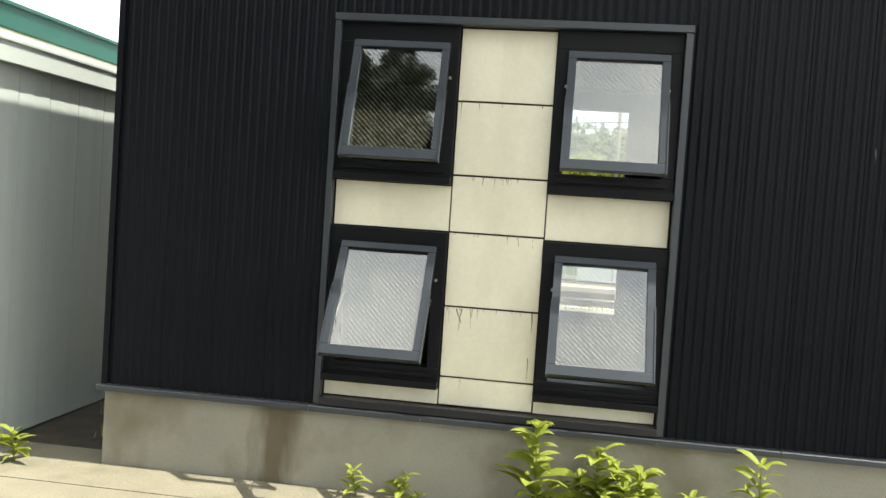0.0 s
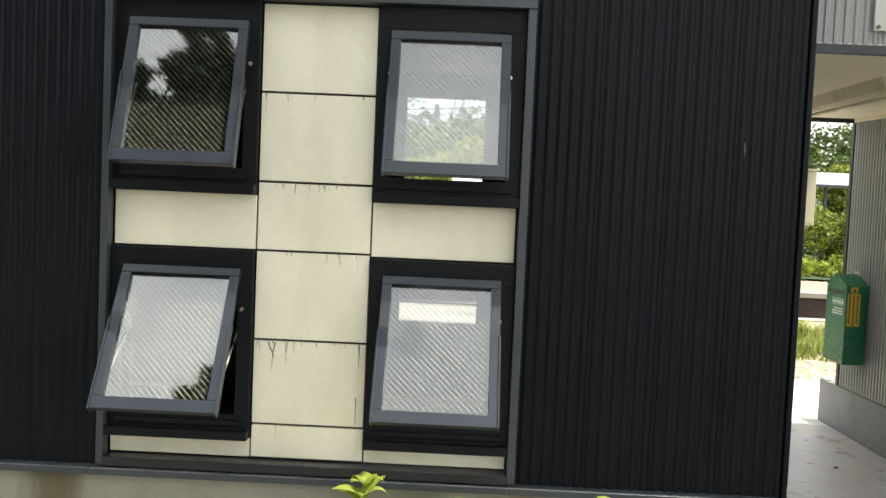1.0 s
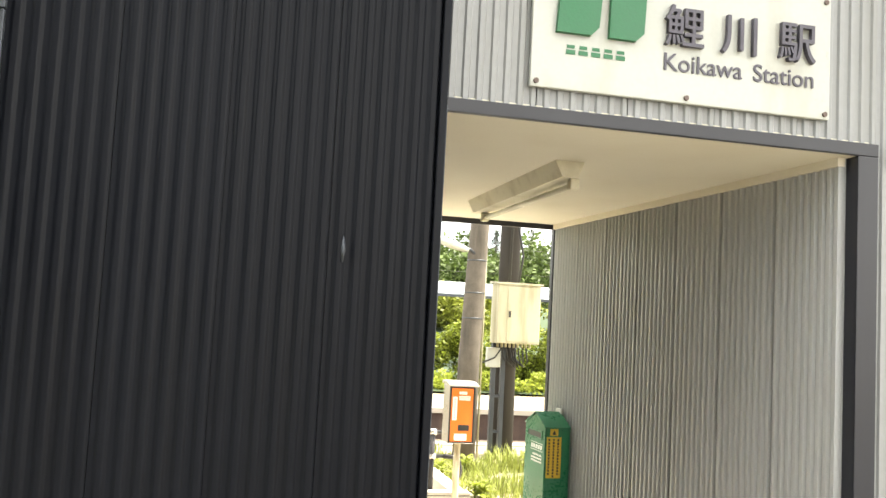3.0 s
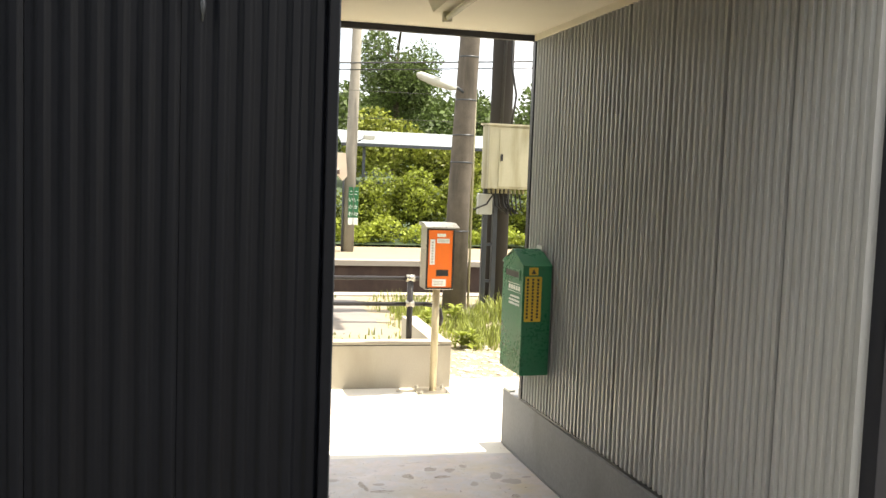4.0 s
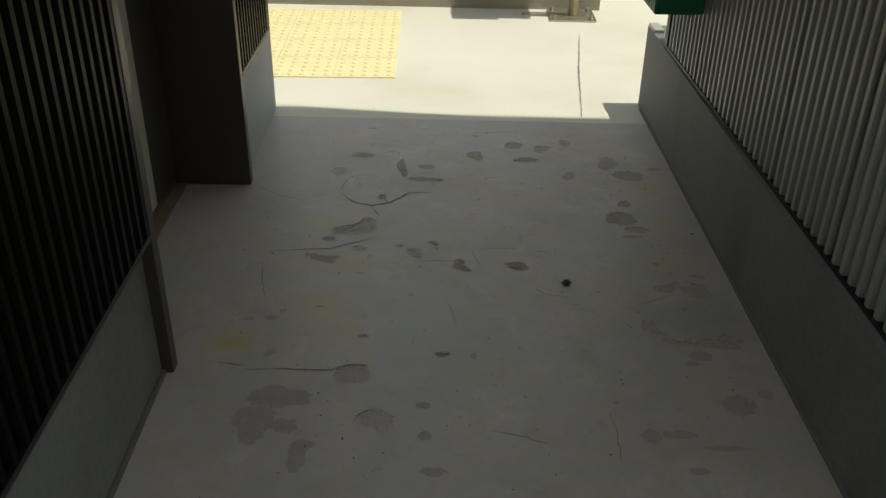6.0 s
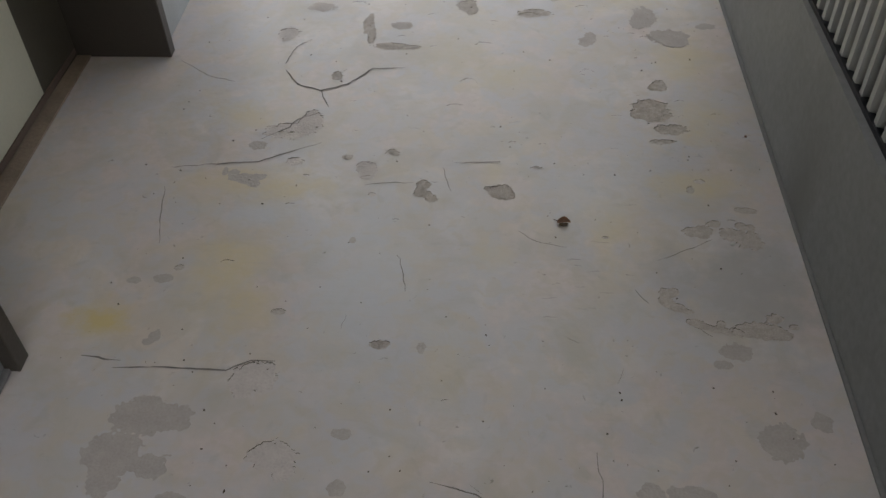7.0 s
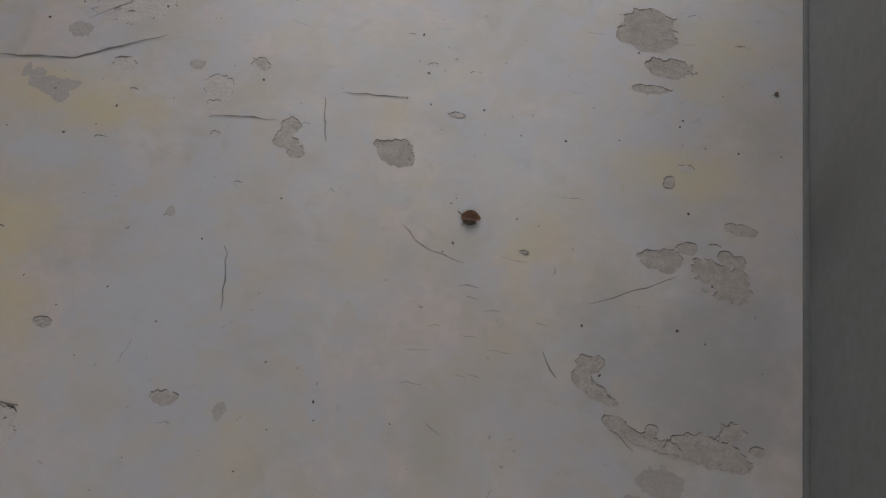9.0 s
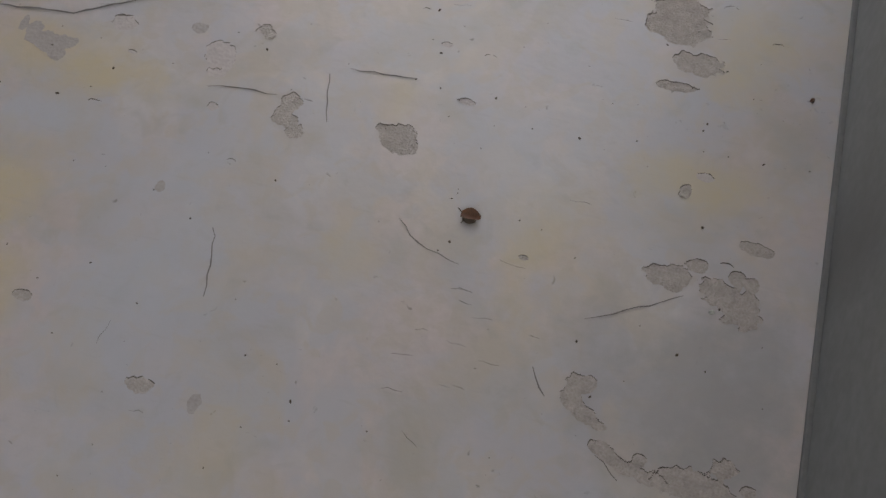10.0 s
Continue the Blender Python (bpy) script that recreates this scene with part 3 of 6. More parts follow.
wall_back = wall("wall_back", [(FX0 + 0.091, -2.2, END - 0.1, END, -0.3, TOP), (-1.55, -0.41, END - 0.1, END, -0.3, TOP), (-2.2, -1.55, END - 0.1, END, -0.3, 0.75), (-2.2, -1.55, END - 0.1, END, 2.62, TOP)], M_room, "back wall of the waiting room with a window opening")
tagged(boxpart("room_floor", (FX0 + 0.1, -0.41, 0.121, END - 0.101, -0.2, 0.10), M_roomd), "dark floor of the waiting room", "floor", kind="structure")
tagged(boxpart("room_ceiling", (FX0 + 0.1, -0.41, 0.121, END - 0.101, 2.8, 2.9), M_room), "waiting-room ceiling, its beige darkened to make the room look dim", "ceiling", kind="structure")
wall("room_partition", [(-0.405, -0.33, 0.121, END, -0.0, TOP)], M_room, "waiting-room inner wall, its beige darkened to make the room look dim")
tagged(boxpart("roof", (FX0 - 0.03, 6.4, -0.215, 3.0, TOP + 0.002, TOP + 0.12), M_galv), "flat metal roof with a shallow overhang", "roof", kind="structure")

# ---- the passage ----
DY0, DY1 = 1.375, 2.46        # door recess in the left wall
wall_left = wall("wall_left", [(-0.30, L - 0.012, 0.121, DY0 - 0.03, 0.40, CEIL), (-0.30, L - 0.012, DY1 + 0.03, END, 0.40, CEIL), (-0.30, L - 0.012, 0.121, END, CEIL, TOP)], M_dark, "dark ribbed cladding along the passage beside the door")
clad(wall_left, 0.03, DY0 - 0.03, 0.41, CEIL, L, M_darkpass, 0.046, 0.0125, 0.37, 90)
clad(wall_left, DY1 + 0.035, END - 0.03, 0.41, CEIL, L, M_darkpass, 0.046, 0.0125, 0.37, 90)
plinth_left = wall("plinth_left", [(-0.30, -0.042, 0.03, DY0 - 0.03, -0.2, 0.396)], M_pl, "grey concrete plinth of the passage")
boxpart("plinth_block", (-0.30, -0.042, DY1 + 0.03, 3.22, -0.2, 0.396), M_litpl, plinth_left, "end of the plinth, coloured pale as if lit by the sky")
boxpart("base_trim", (-0.06, L + 0.014, 0.02, DY0 - 0.032, 0.397, 0.412), M_trim, wall_left)
boxpart("base_trim", (-0.06, L + 0.014, DY1 + 0.034, END, 0.397, 0.412), M_trim, wall_left)
boxpart("end_trim", (-0.30, L + 0.012, END - 0.028, END + 0.012, 0.412, CEIL), M_trim, wall_left)

door_1 = thing("door_1", "closed grey-green sliding door set back in a dark brown frame", "door", kind="structure")
boxpart("near_jamb", (-0.302, -0.012, DY0 - 0.03, DY0 + 0.012, 0.0, CEIL), M_post, door_1, "dark brown jamb", 0.003)
boxpart("far_jamb", (-0.302, -0.012, DY1 - 0.008, DY1 + 0.03, 0.0, CEIL), M_post, door_1, "dark brown jamb", 0.003)
boxpart("head", (-0.302, -0.012, DY0 + 0.0125, DY1 - 0.0085, 2.1, 2.16), M_post, door_1, "dark brown frame head", 0.003)
boxpart("transom_panel", (-0.295, -0.26, DY0 + 0.0125, DY1 - 0.0085, 2.161, CEIL), M_grey, door_1)
boxpart("threshold", (-0.302, -0.245, DY0 + 0.0125, DY1 - 0.0085, 0.0, 0.006), M_thresh, door_1, "brown worn threshold strip")
leaf = boxpart("door_leaf", (-0.325, -0.29, DY0 + 0.0125, DY1 - 0.0085, 0.013, 2.099), M_door, door_1, "grey-green door leaf")
boxpart("weather_strip", (-0.2895, -0.284, DY0 + 0.014, DY1 - 0.01, 0.013, 0.03), M_brown, leaf, "brown rubber weather strip")
hb = bmesh.new()
hy, hz0, hz1 = 2.33, 0.77, 1.225
tube(hb, [(-0.289, hy, hz0), (-0.172, hy, hz0), (-0.157, hy, hz0 + 0.02), (-0.157, hy, hz1 - 0.02), (-0.172, hy, hz1), (-0.289, hy, hz1)], 0.010, 8)
part("handle", hb, M_steel, leaf, "long steel pull handle")

wall_right = wall("wall_right", [(R + 0.012, 1.72, 0.15, END, 0.363, CEIL), (R + 0.012, 1.72, 0.15, END, CEIL, TOP)], M_grey, "ribbed grey steel cladding along the passage")
clad(wall_right, 0.14, END - 0.03, 0.375, CEIL - 0.035, R, M_grey, 0.046, 0.0125, 0.405, -90)
plinth_right = wall("plinth_right", [(1.524, 1.72, 0.13, 3.36, -0.2, 0.362)], M_pl, "grey concrete plinth of the passage")
boxpart("base_trim", (R - 0.016, 1.56, 0.13, END, 0.3625, 0.374), M_trim, wall_right)
boxpart("end_trim", (R - 0.014, 1.72, END - 0.028, END + 0.014, 0.375, CEIL), M_trim, wall_right)
boxpart("cornice", (R - 0.022, R + 0.011, 0.14, END - 0.03, CEIL - 0.036, CEIL - 0.001), M_ceil, wall_right, "pale cornice strip")
boxpart("seal_bead", (1.515, 1.5255, 0.13, 3.3, 0.0, 0.007), M_bead, plinth_right, "grey sealant along the floor joint", 0.003)
boxpart("seal_bead", (-0.043, -0.03, 0.03, DY0 - 0.03, 0.0, 0.012), M_bead, plinth_left, "grey sealant along the floor joint", 0.004)
boxpart("repair_patch", (1.53, 1.57, 3.24, 3.35, 0.3625, 0.376), M_white, wall_right, "lump of white mortar")
tagged(boxpart("ceiling", (-0.30, 1.72, 0.1, END, CEIL, CEIL + 0.06), M_ceil), "yellowed white ceiling board of the passage", "ceiling", kind="structure")
tagged(boxpart("end_lintel", (-0.30, 1.72, END - 0.02, END + 0.016, CEIL - 0.035, CEIL - 0.0005), M_trim), "dark steel edge over the far opening", "trim", kind="structure")
tagged(boxpart("end_gable", (-0.30, 1.72, END - 0.02, END + 0.012, CEIL + 0.061, TOP), M_grey), "grey wall over the far opening", "wall", kind="structure")

# the passage runs slightly askew to the front
def askew(ob, px, py, deg):
    ob.matrix_basis = Matrix.Translation((px, py, 0)) @ pose(0, 0, 0, 0, 0, deg) @ Matrix.Translation((-px, -py, 0)) @ ob.matrix_basis


askew(wall_right, R, 2.6, 2.1)
askew(plinth_right, R, 2.5, 1.5)
for ob in (wall_left, plinth_left, door_1):
    askew(ob, L, 0.7, 1.5)
# portal front, set back a little from the dark wall
PY = 0.105
portal = wall("wall_portal", [(0.0, 1.665, PY + 0.013, PY + 0.1, 2.654, TOP), (1.665, 6.3, PY + 0.013, PY + 0.1, 0.2, TOP)], M_grey, "pale grey ribbed cladding round the station's entrance")
clad(portal, 0.002, 1.754, 2.653, TOP, PY, M_grey_dim, 0.05, 0.009, 0.36)
clad(portal, 1.754, 6.3, 0.35, TOP, PY, M_grey_dim, 0.05, 0.009, 0.36)
wall("plinth_portal", [(1.74, 6.3, PY + 0.02, PY + 0.15, -0.3, 0.345)], M_pl, "concrete plinth under the entrance wall")
wall("wall_end_right", [(6.25, 6.33, PY + 0.1, 3.0, -0.3, TOP), (1.721, 6.25, 2.9, 3.0, -0.3, TOP)], M_grey, "plain grey outer wall")
boxpart("lintel_trim", (0.0, 1.752, PY - 0.022, PY + 0.12, 2.601, 2.652), M_trim, portal, "dark steel lintel trim", 0.004)
boxpart("jamb_trim", (1.66, 1.752, PY - 0.022, PY + 0.12, -0.1, 2.6005), M_trim, portal, "dark steel jamb trim", 0.004)
plate = thing("switch_box", "small white plastic box on the entrance wall", "switch box")
boxpart("cover", (1.802, 1.893, PY - 0.03, PY - 0.009, 2.565, 2.648), M_white, plate, "", 0.006)
boxpart("button", (1.825, 1.87, PY - 0.036, PY - 0.03, 2.59, 2.622), M_gtxt, plate)


# ---- window group ----
surround = thing("window_surround", "grey metal surround of the window group", "trim", kind="structure")
boxpart("head_trim", (-3.535, -1.376, -0.022, 0.06, 2.745, 2.788), M_galv, surround, "", 0.003)
boxpart("side_trim", (-3.533, -3.496, -0.014, 0.06, 0.352, 2.744), M_galv, surround, "", 0.003)
boxpart("side_trim", (-1.420, -1.378, -0.014, 0.06, 0.352, 2.744), M_galv, surround, "", 0.003)
boxpart("sill_trim", (-3.495, -1.421, -0.035, 0.06, 0.352, 0.398), M_trim, surround, "", 0.003)
boxpart("backing", (-2.757, -2.163, 0.088, 0.118, 0.399, 2.744), M_seal, surround)
for xa, xb in ((-3.502, -2.7575), (-2.1625, -1.419)):
    for za, zb in ((0.399, 0.515), (1.45, 1.79)):
        boxpart("backing", (xa, xb, 0.088, 0.118, za, zb), M_seal, surround)
for i, (z0, z1) in enumerate(((2.295, 2.738), (1.84, 2.289), (1.487, 1.834), (1.026, 1.481), (0.584, 1.02), (0.405, 0.578))):
    boxpart("cream_panel", (-2.750, -2.170, 0.066, 0.0875, z0 + 0.003, z1 - 0.003), M_cream, surround, "cream panel with rain streaks", 0.0025)
for x0, x1, d in ((-3.488, -2.759, 0.0), (-2.161, -1.432, -0.012)):
    for z0, z1 in ((1.488 + d, 1.766 + d), (0.405, 0.5 + d)):
        boxpart("cream_panel", (x0, x1, 0.066, 0.0875, z0, z1), M_cream, surround, "cream panel with rain streaks", 0.0025)
rng = random.Random(5)
for k in range(46):
    zj = rng.choice((2.29, 1.835, 1.835, 1.482, 1.482, 1.022, 1.022, 1.022, 0.58))
    x = rng.uniform(-2.74, -2.18)
    ln = rng.choice((0.012, 0.02, 0.03, 0.05, 0.11)) * rng.uniform(0.6, 1.3)
    bm = bmesh.new()
    w = rng.uniform(0.0012, 0.004)
    n = 6
    dx = rng.uniform(-0.01, 0.01)
    l = [(x - w * (1 - i / n) + dx * i / n + rng.uniform(-.001, .001), 0.0655, zj - 0.006 - ln * i / n) for i in range(n + 1)]
    r_ = [(x + w * (1 - i / n) + dx * i / n + rng.uniform(-.001, .001), 0.0655, zj - 0.006 - ln * i / n) for i in range(n + 1)]
    lv, rv = [bm.verts.new(p) for p in l], [bm.verts.new(p) for p in r_]
    for i in range(n):
        bm.faces.new((lv[i], rv[i], rv[i + 1], lv[i + 1]))
    part("grime_streak", bm, M_grime, surround)
for pts in (((-2.675, 1.012), (-2.668, 0.985), (-2.652, 0.955), (-2.640, 0.925)), ((-2.640, 1.012), (-2.646, 0.98), (-2.652, 0.955), (-2.655, 0.87)), ((-2.205, 1.012), (-2.203, 0.97), (-2.206, 0.90)), ((-2.215, 0.74), (-2.212, 0.70), (-2.214, 0.60))):
    bm = bmesh.new()
    tube(bm, [(x, 0.0665, z) for x, z in pts], [0.0042, 0.0034, 0.0026, 0.001][-len(pts):], 5)
    part("grime_streak", bm, M_grime, surround)


def window(name, x0, x1, z0, z1, ztop, tilt, label, shift=0.0, h=0.762):
    """A top-hung window: fixed dark frame from x0 to x1 and a sash that hangs open by tilt degrees."""
    th = thing(name, label, "window", kind="structure")
    fr = bmesh.new()
    ix0, ix1, iz0, iz1 = x0 + 0.075, x1 - 0.075, z0 + 0.125, z1 - 0.115
    for dims in ((x0, x1, 0.03, 0.15, iz1, z1), (x0, ix0, 0.03, 0.15, iz0, iz1), (ix1, x1, 0.03, 0.15, iz0, iz1), (x0, x1, 0.03, 0.15, z0, iz0)):
        box(fr, *dims, 0.004)
    for k in (1, 2):
        box(fr, ix0 - 0.03, ix1 + 0.03, 0.004 + 0.008 * k, 0.031, iz0 - 0.02 - 0.035 * k, iz0 - 0.035 * k + 0.004, 0.003)
    part("window_frame", fr, M_frame, th, "dark aluminium frame")
    boxpart("window_sill", (x0, x1, -0.02, 0.0295, z0, z0 + 0.045), M_frame, th, "", 0.004)
    cx = (x0 + x1) / 2 + shift
    sash = new("sash")
    sash.parent = th
    w = 0.298
    sash.matrix_basis = pose(cx, 0.005, ztop, -tilt, 0, 0)
    f = bmesh.new()
    for dims in ((-w, w, -0.022, 0.02, -0.045, 0.0), (-w, -w + 0.048, -0.022, 0.02, -h + 0.062, -0.0455), (w - 0.048, w, -0.022, 0.02, -h + 0.062, -0.0455), (-w, w, -0.022, 0.02, -h, -h + 0.0615)):
        box(f, *dims, 0.003)
    for sx in (-1, 1):
        box(f, sx * w - 0.004, sx * w + 0.004, -0.03, 0.02, -h - 0.006, -0.30)
    fo = part("sash_frame", f, M_sash, th, "blue-grey aluminium sash")
    fo.matrix_basis = sash.matrix_basis.copy()
    g = bmesh.new()
    gx, gz0, gz1 = w - 0.047, -h + 0.0605, -0.0448
    box(g, -gx, gx, 0.0, 0.006, gz0, gz1)
    go = part("pane", g, M_glass, th, "wired glass pane")
    go.matrix_basis = sash.matrix_basis.copy()
    go.visible_shadow = False
    wire = bmesh.new()
    hgt = gz1 - gz0
    for s in (1, -1):
        c = -gx - hgt
        while c < gx + hgt:
            pts = []
            for tt in (0.0, 1.0):
                pts.append((c + tt * hgt, gz1 - tt * hgt))
            (xa, za), (xb, zb) = pts
            ta, tb = max(0, (-gx - xa) / hgt), min(1, (gx - xa) / hgt)
            if tb - ta > 0.02:
                pa, pb = (xa + ta * hgt, gz1 - ta * hgt), (xa + tb * hgt, gz1 - tb * hgt)
                if s < 0:
                    pa, pb = (-pa[0], pa[1]), (-pb[0], pb[1])
                r0 = 0.0008 if s > 0 else 0.0002
                nx, nz = (r0, r0) if s > 0 else (r0, -r0)
                vs = [wire.verts.new((p[0] + q * nx, 0.0075 + 0.0006 * s, p[1] + q * nz)) for p, q in ((pa, -1), (pa, 1), (pb, 1), (pb, -1))]
                wire.faces.new(vs)
            c += 0.031
    wo = part("wire_mesh", wire, M_wirem, th, "diagonal wire mesh in the glass")
    wo.matrix_basis = sash.matrix_basis.copy()
    st = bmesh.new()
    end = sash.matrix_basis @ Vector((w - 0.03, 0.02, -h + 0.09))
    for sx in (-1, 1):
        e = Vector((cx + sx * (w - 0.02), end.y, end.z))
        tube(st, [(cx + sx * (w - 0.02), 0.04, ztop - 0.32), e], 0.005, 6)
        tube(st, [(cx + sx * (w + 0.004), 0.035, ztop - 0.20), (cx + sx * (w + 0.004), 0.015, ztop - 0.20)], 0.010, 8)
    part("stay_arm", st, M_steel, th, "steel stay arm")
    bpy.data.objects.remove(sash)
    return th


window("window_1", -3.494, -2.758, 1.772, 2.742, 2.625, 18, "dark top-hung window with wired glass, hung open", 0.02)
window("window_2", -3.494, -2.758, 0.507, 1.478, 1.380, 32, "dark top-hung window with wired glass, hung wide open", 0.015)
window("window_3", -2.162, -1.422, 1.758, 2.742, 2.606, 18.5, "dark top-hung window with wired glass, hung open", -0.004, 0.75)
window("window_4", -2.162, -1.422, 0.492, 1.466, 1.378, 31.5, "dark top-hung window with wired glass, hung wide open")


# ---- station sign ----
sign = thing("station_sign", "white enamel station name sign with green mark and grey letters", "sign")
SY = PY - 0.03
boxpart("sign_board", (0.314, 1.522, SY, SY + 0.02, 2.722, 3.205), M_white, sign, "", 0.004)
M_letter = mat("dark_grey_letters", (0.065, 0.06, 0.078), 0.5, 0.0, 0.15, 20, 100, 0.05)
M_lgreen = mat("green_mark", (0.012, 0.125, 0.045), 0.45, 0.0, 0.08)
text("name_letters", "\u9bc9", 0.165, (0.815, SY - 0.012, 2.942), M_letter, sign, depth=0.01, bold=0.001)
text("name_letters", "\u5ddd", 0.165, (1.045, SY - 0.012, 2.942), M_letter, sign, depth=0.01, bold=0.001)
text("name_letters", "\u99c5", 0.165, (1.285, SY - 0.012, 2.942), M_letter, sign, depth=0.01, bold=0.001)
text("roman_letters", "Koikawa", 0.094, (0.818, SY - 0.003, 2.838), M_letter, sign, bold=0.0004)
text("roman_letters", "Station", 0.094, (1.188, SY - 0.003, 2.838), M_letter, sign, bold=0.0004)
for x0, x1, x2, x3 in ((0.40, 0.56, 0.575, 0.415), (0.60, 0.735, 0.745, 0.605)):
    mk = bmesh.new()
    prism(mk, [(x0, 2.925), (x1 - 0.03, 2.925), (x1, 2.955), (x2, 3.16), (x3, 3.16)], 1, SY - 0.02, SY - 0.0005)
    part("green_block", mk, M_lgreen, sign, "raised plain green block")
bars = bmesh.new()
for i in range(5):
    box(bars, 0.443 + i * 0.048, 0.478 + i * 0.048, SY - 0.003, SY - 0.0005, 2.852, 2.868)
    box(bars, 0.446 + i * 0.048, 0.475 + i * 0.048, SY - 0.003, SY - 0.0005, 2.874, 2.886)
part("green_bars", bars, M_lgreen, sign, "row of small green bars")
for x in (0.335, 0.918, 1.50):
    for z in (2.742, 3.182):
        b = bmesh.new()
        tube(b, [(x, SY, z), (x, SY - 0.008, z)], 0.010, 8)
        part("bolt", b, M_brown, sign, "rusty bolt")

# ---- ceiling lamp ----
lamp = thing("ceiling_lamp", "yellowed fluorescent batten lamp on the passage ceiling, switched off", "lamp")
lb = bmesh.new()
prism(lb, [(0.665, CEIL), (0.80, CEIL), (0.775, CEIL - 0.07), (0.70, CEIL - 0.07)], 1, 0.74, 2.20)
part("housing", lb, M_lampw, lamp, "yellowed enamel housing")
for y0, y1 in ((0.75, 0.795), (2.145, 2.19)):
    boxpart("lamp_holder", (0.742, 0.786, y0, y1, CEIL - 0.12, CEIL - 0.0705), M_lampw, lamp, "", 0.008)
tb = bmesh.new()
tube(tb, [(0.764, 0.7955, CEIL - 0.10), (0.764, 2.1445, CEIL - 0.10)], 0.014, 10)
part("tube", tb, M_tube, lamp, "unlit glass tube")

# ---- green ticket box on the wall ----
gbx = thing("ticket_box", "green metal used-ticket box with gabled lid, hung on the passage wall", "collection box")
GX0, GX1, GY0, GY1, GZ0, GZ1 = 1.362, R - 0.011, 2.60, 2.95, 0.615, 1.24
bm = bmesh.new()
prism(bm, [(GY0, GZ0), (GY1, GZ0), (GY1, GZ1), ((GY0 + GY1) / 2, GZ1 + 0.075), (GY0, GZ1)], 0, GX0, GX1)
bmesh.ops.bevel(bm, geom=list(bm.edges), offset=0.004, segments=2, affect="EDGES")
part("body", bm, M_green, gbx)
bm = bmesh.new()
mid = (GY0 + GY1) / 2
prism(bm, [(GY0 - 0.006, GZ1 - 0.004), (mid, GZ1 + 0.078), (GY1 + 0.006, GZ1 - 0.004), (GY1 + 0.006, GZ1 + 0.004), (mid, GZ1 + 0.088), (GY0 - 0.006, GZ1 + 0.004)], 0, GX0 - 0.004, GX1)
part("lid", bm, M_green, gbx)
boxpart("slot", (GX0 - 0.003, GX0 + 0.001, GY0 + 0.06, GY1 - 0.06, 1.167, 1.202), M_black, gbx)
sf = bmesh.new()
for d in ((GY0 + 0.045, GY1 - 0.045, 1.202, 1.214), (GY0 + 0.045, GY1 - 0.045, 1.155, 1.167), (GY0 + 0.045, GY0 + 0.06, 1.1675, 1.2015), (GY1 - 0.06, GY1 - 0.045, 1.1675, 1.2015)):
    box(sf, GX0 - 0.006, GX0 - 0.0005, *d)
part("slot_frame", sf, M_green, gbx, "raised slot frame")
lt = bmesh.new()
for z0, z1, a, b in ((1.127, 1.13, 0.03, 0.25), (1.08, 1.083, 0.03, 0.25)):
    box(lt, GX0 - 0.002, GX0 - 0.0005, GY0 + a, GY0 + b, z0, z1)
for k in range(5):
    box(lt, GX0 - 0.002, GX0 - 0.0005, GY0 + 0.045 + k * 0.04, GY0 + 0.072 + k * 0.04, 1.092, 1.118)
for j, (n, z) in enumerate(((6, 1.047), (7, 1.025), (7, 1.005))):
    for k in range(n):
        box(lt, GX0 - 0.002, GX0 - 0.0005, GY0 + 0.05 + k * 0.026, GY0 + 0.068 + k * 0.026, z, z + 0.012)
part("white_bars", lt, M_gtxt, gbx, "small white printed bars")
boxpart("yellow_label", (GX0 + 0.012, GX0 + 0.112, GY0 - 0.003, GY0 - 0.0005, 0.925, 1.182), M_yellow, gbx, "yellow warning label")
boxpart("yellow_mark", (GX0 + 0.034, GX0 + 0.088, GY0 - 0.003, GY0 - 0.0005, 1.19, 1.234), M_yellow, gbx, "small yellow warning mark")
for c in range(3):
    bm = bmesh.new()
    z = 1.171
    r3 = random.Random(c)
    while z > 0.94:
        hgt = r3.uniform(0.010, 0.016)
        box(bm, GX0 + 0.022 + c * 0.031, GX0 + 0.034 + c * 0.031, GY0 - 0.004, GY0 - 0.003, z - hgt, z)
        z -= hgt + 0.006
    part("label_print", bm, M_black, gbx, "column of small black bars")
bm = bmesh.new()
prism(bm, [(GX0 + 0.047, 1.197), (GX0 + 0.076, 1.197), (GX0 + 0.0615, 1.226)], 1, GY0 - 0.004, GY0 - 0.003)
part("warning_triangle", bm, M_black, gbx, "black warning triangle")
boxpart("bracket", (R - 0.02, R - 0.009, mid - 0.03, mid + 0.06, 1.262, 1.347), M_white, gbx, "white paper strip behind the lid")
boxpart("bracket", (R - 0.02, R - 0.009, mid - 0.03, mid + 0.03, 0.587, 0.609), M_white, gbx)

askew(gbx, R, 2.38, 2.2)

# ---- ticket machine on a post ----
tm = thing("ticket_machine", "orange boarding-certificate machine in a steel case on a post", "ticket machine", (1.355, 4.78, 0))
bm = bmesh.new()
box(bm, -0.115, 0.115, -0.085, 0.13, 0.845, 1.335, 0.005)
part("case", bm, M_steel, tm, "weathered steel case")
boxpart("front_panel", (-0.098, 0.098, -0.094, -0.0855, 0.862, 1.318), M_orange, tm, "orange front panel", 0.003)
rim = bmesh.new()
for d in ((-0.112, -0.099, 0.85, 1.33), (0.099, 0.112, 0.85, 1.33), (-0.0985, 0.0985, 0.85, 0.8615), (-0.0985, 0.0985, 1.3185, 1.33)):
    box(rim, d[0], d[1], -0.098, -0.0855, d[2], d[3])
part("front_rim", rim, M_black, tm, "black rim")
bm = bmesh.new()
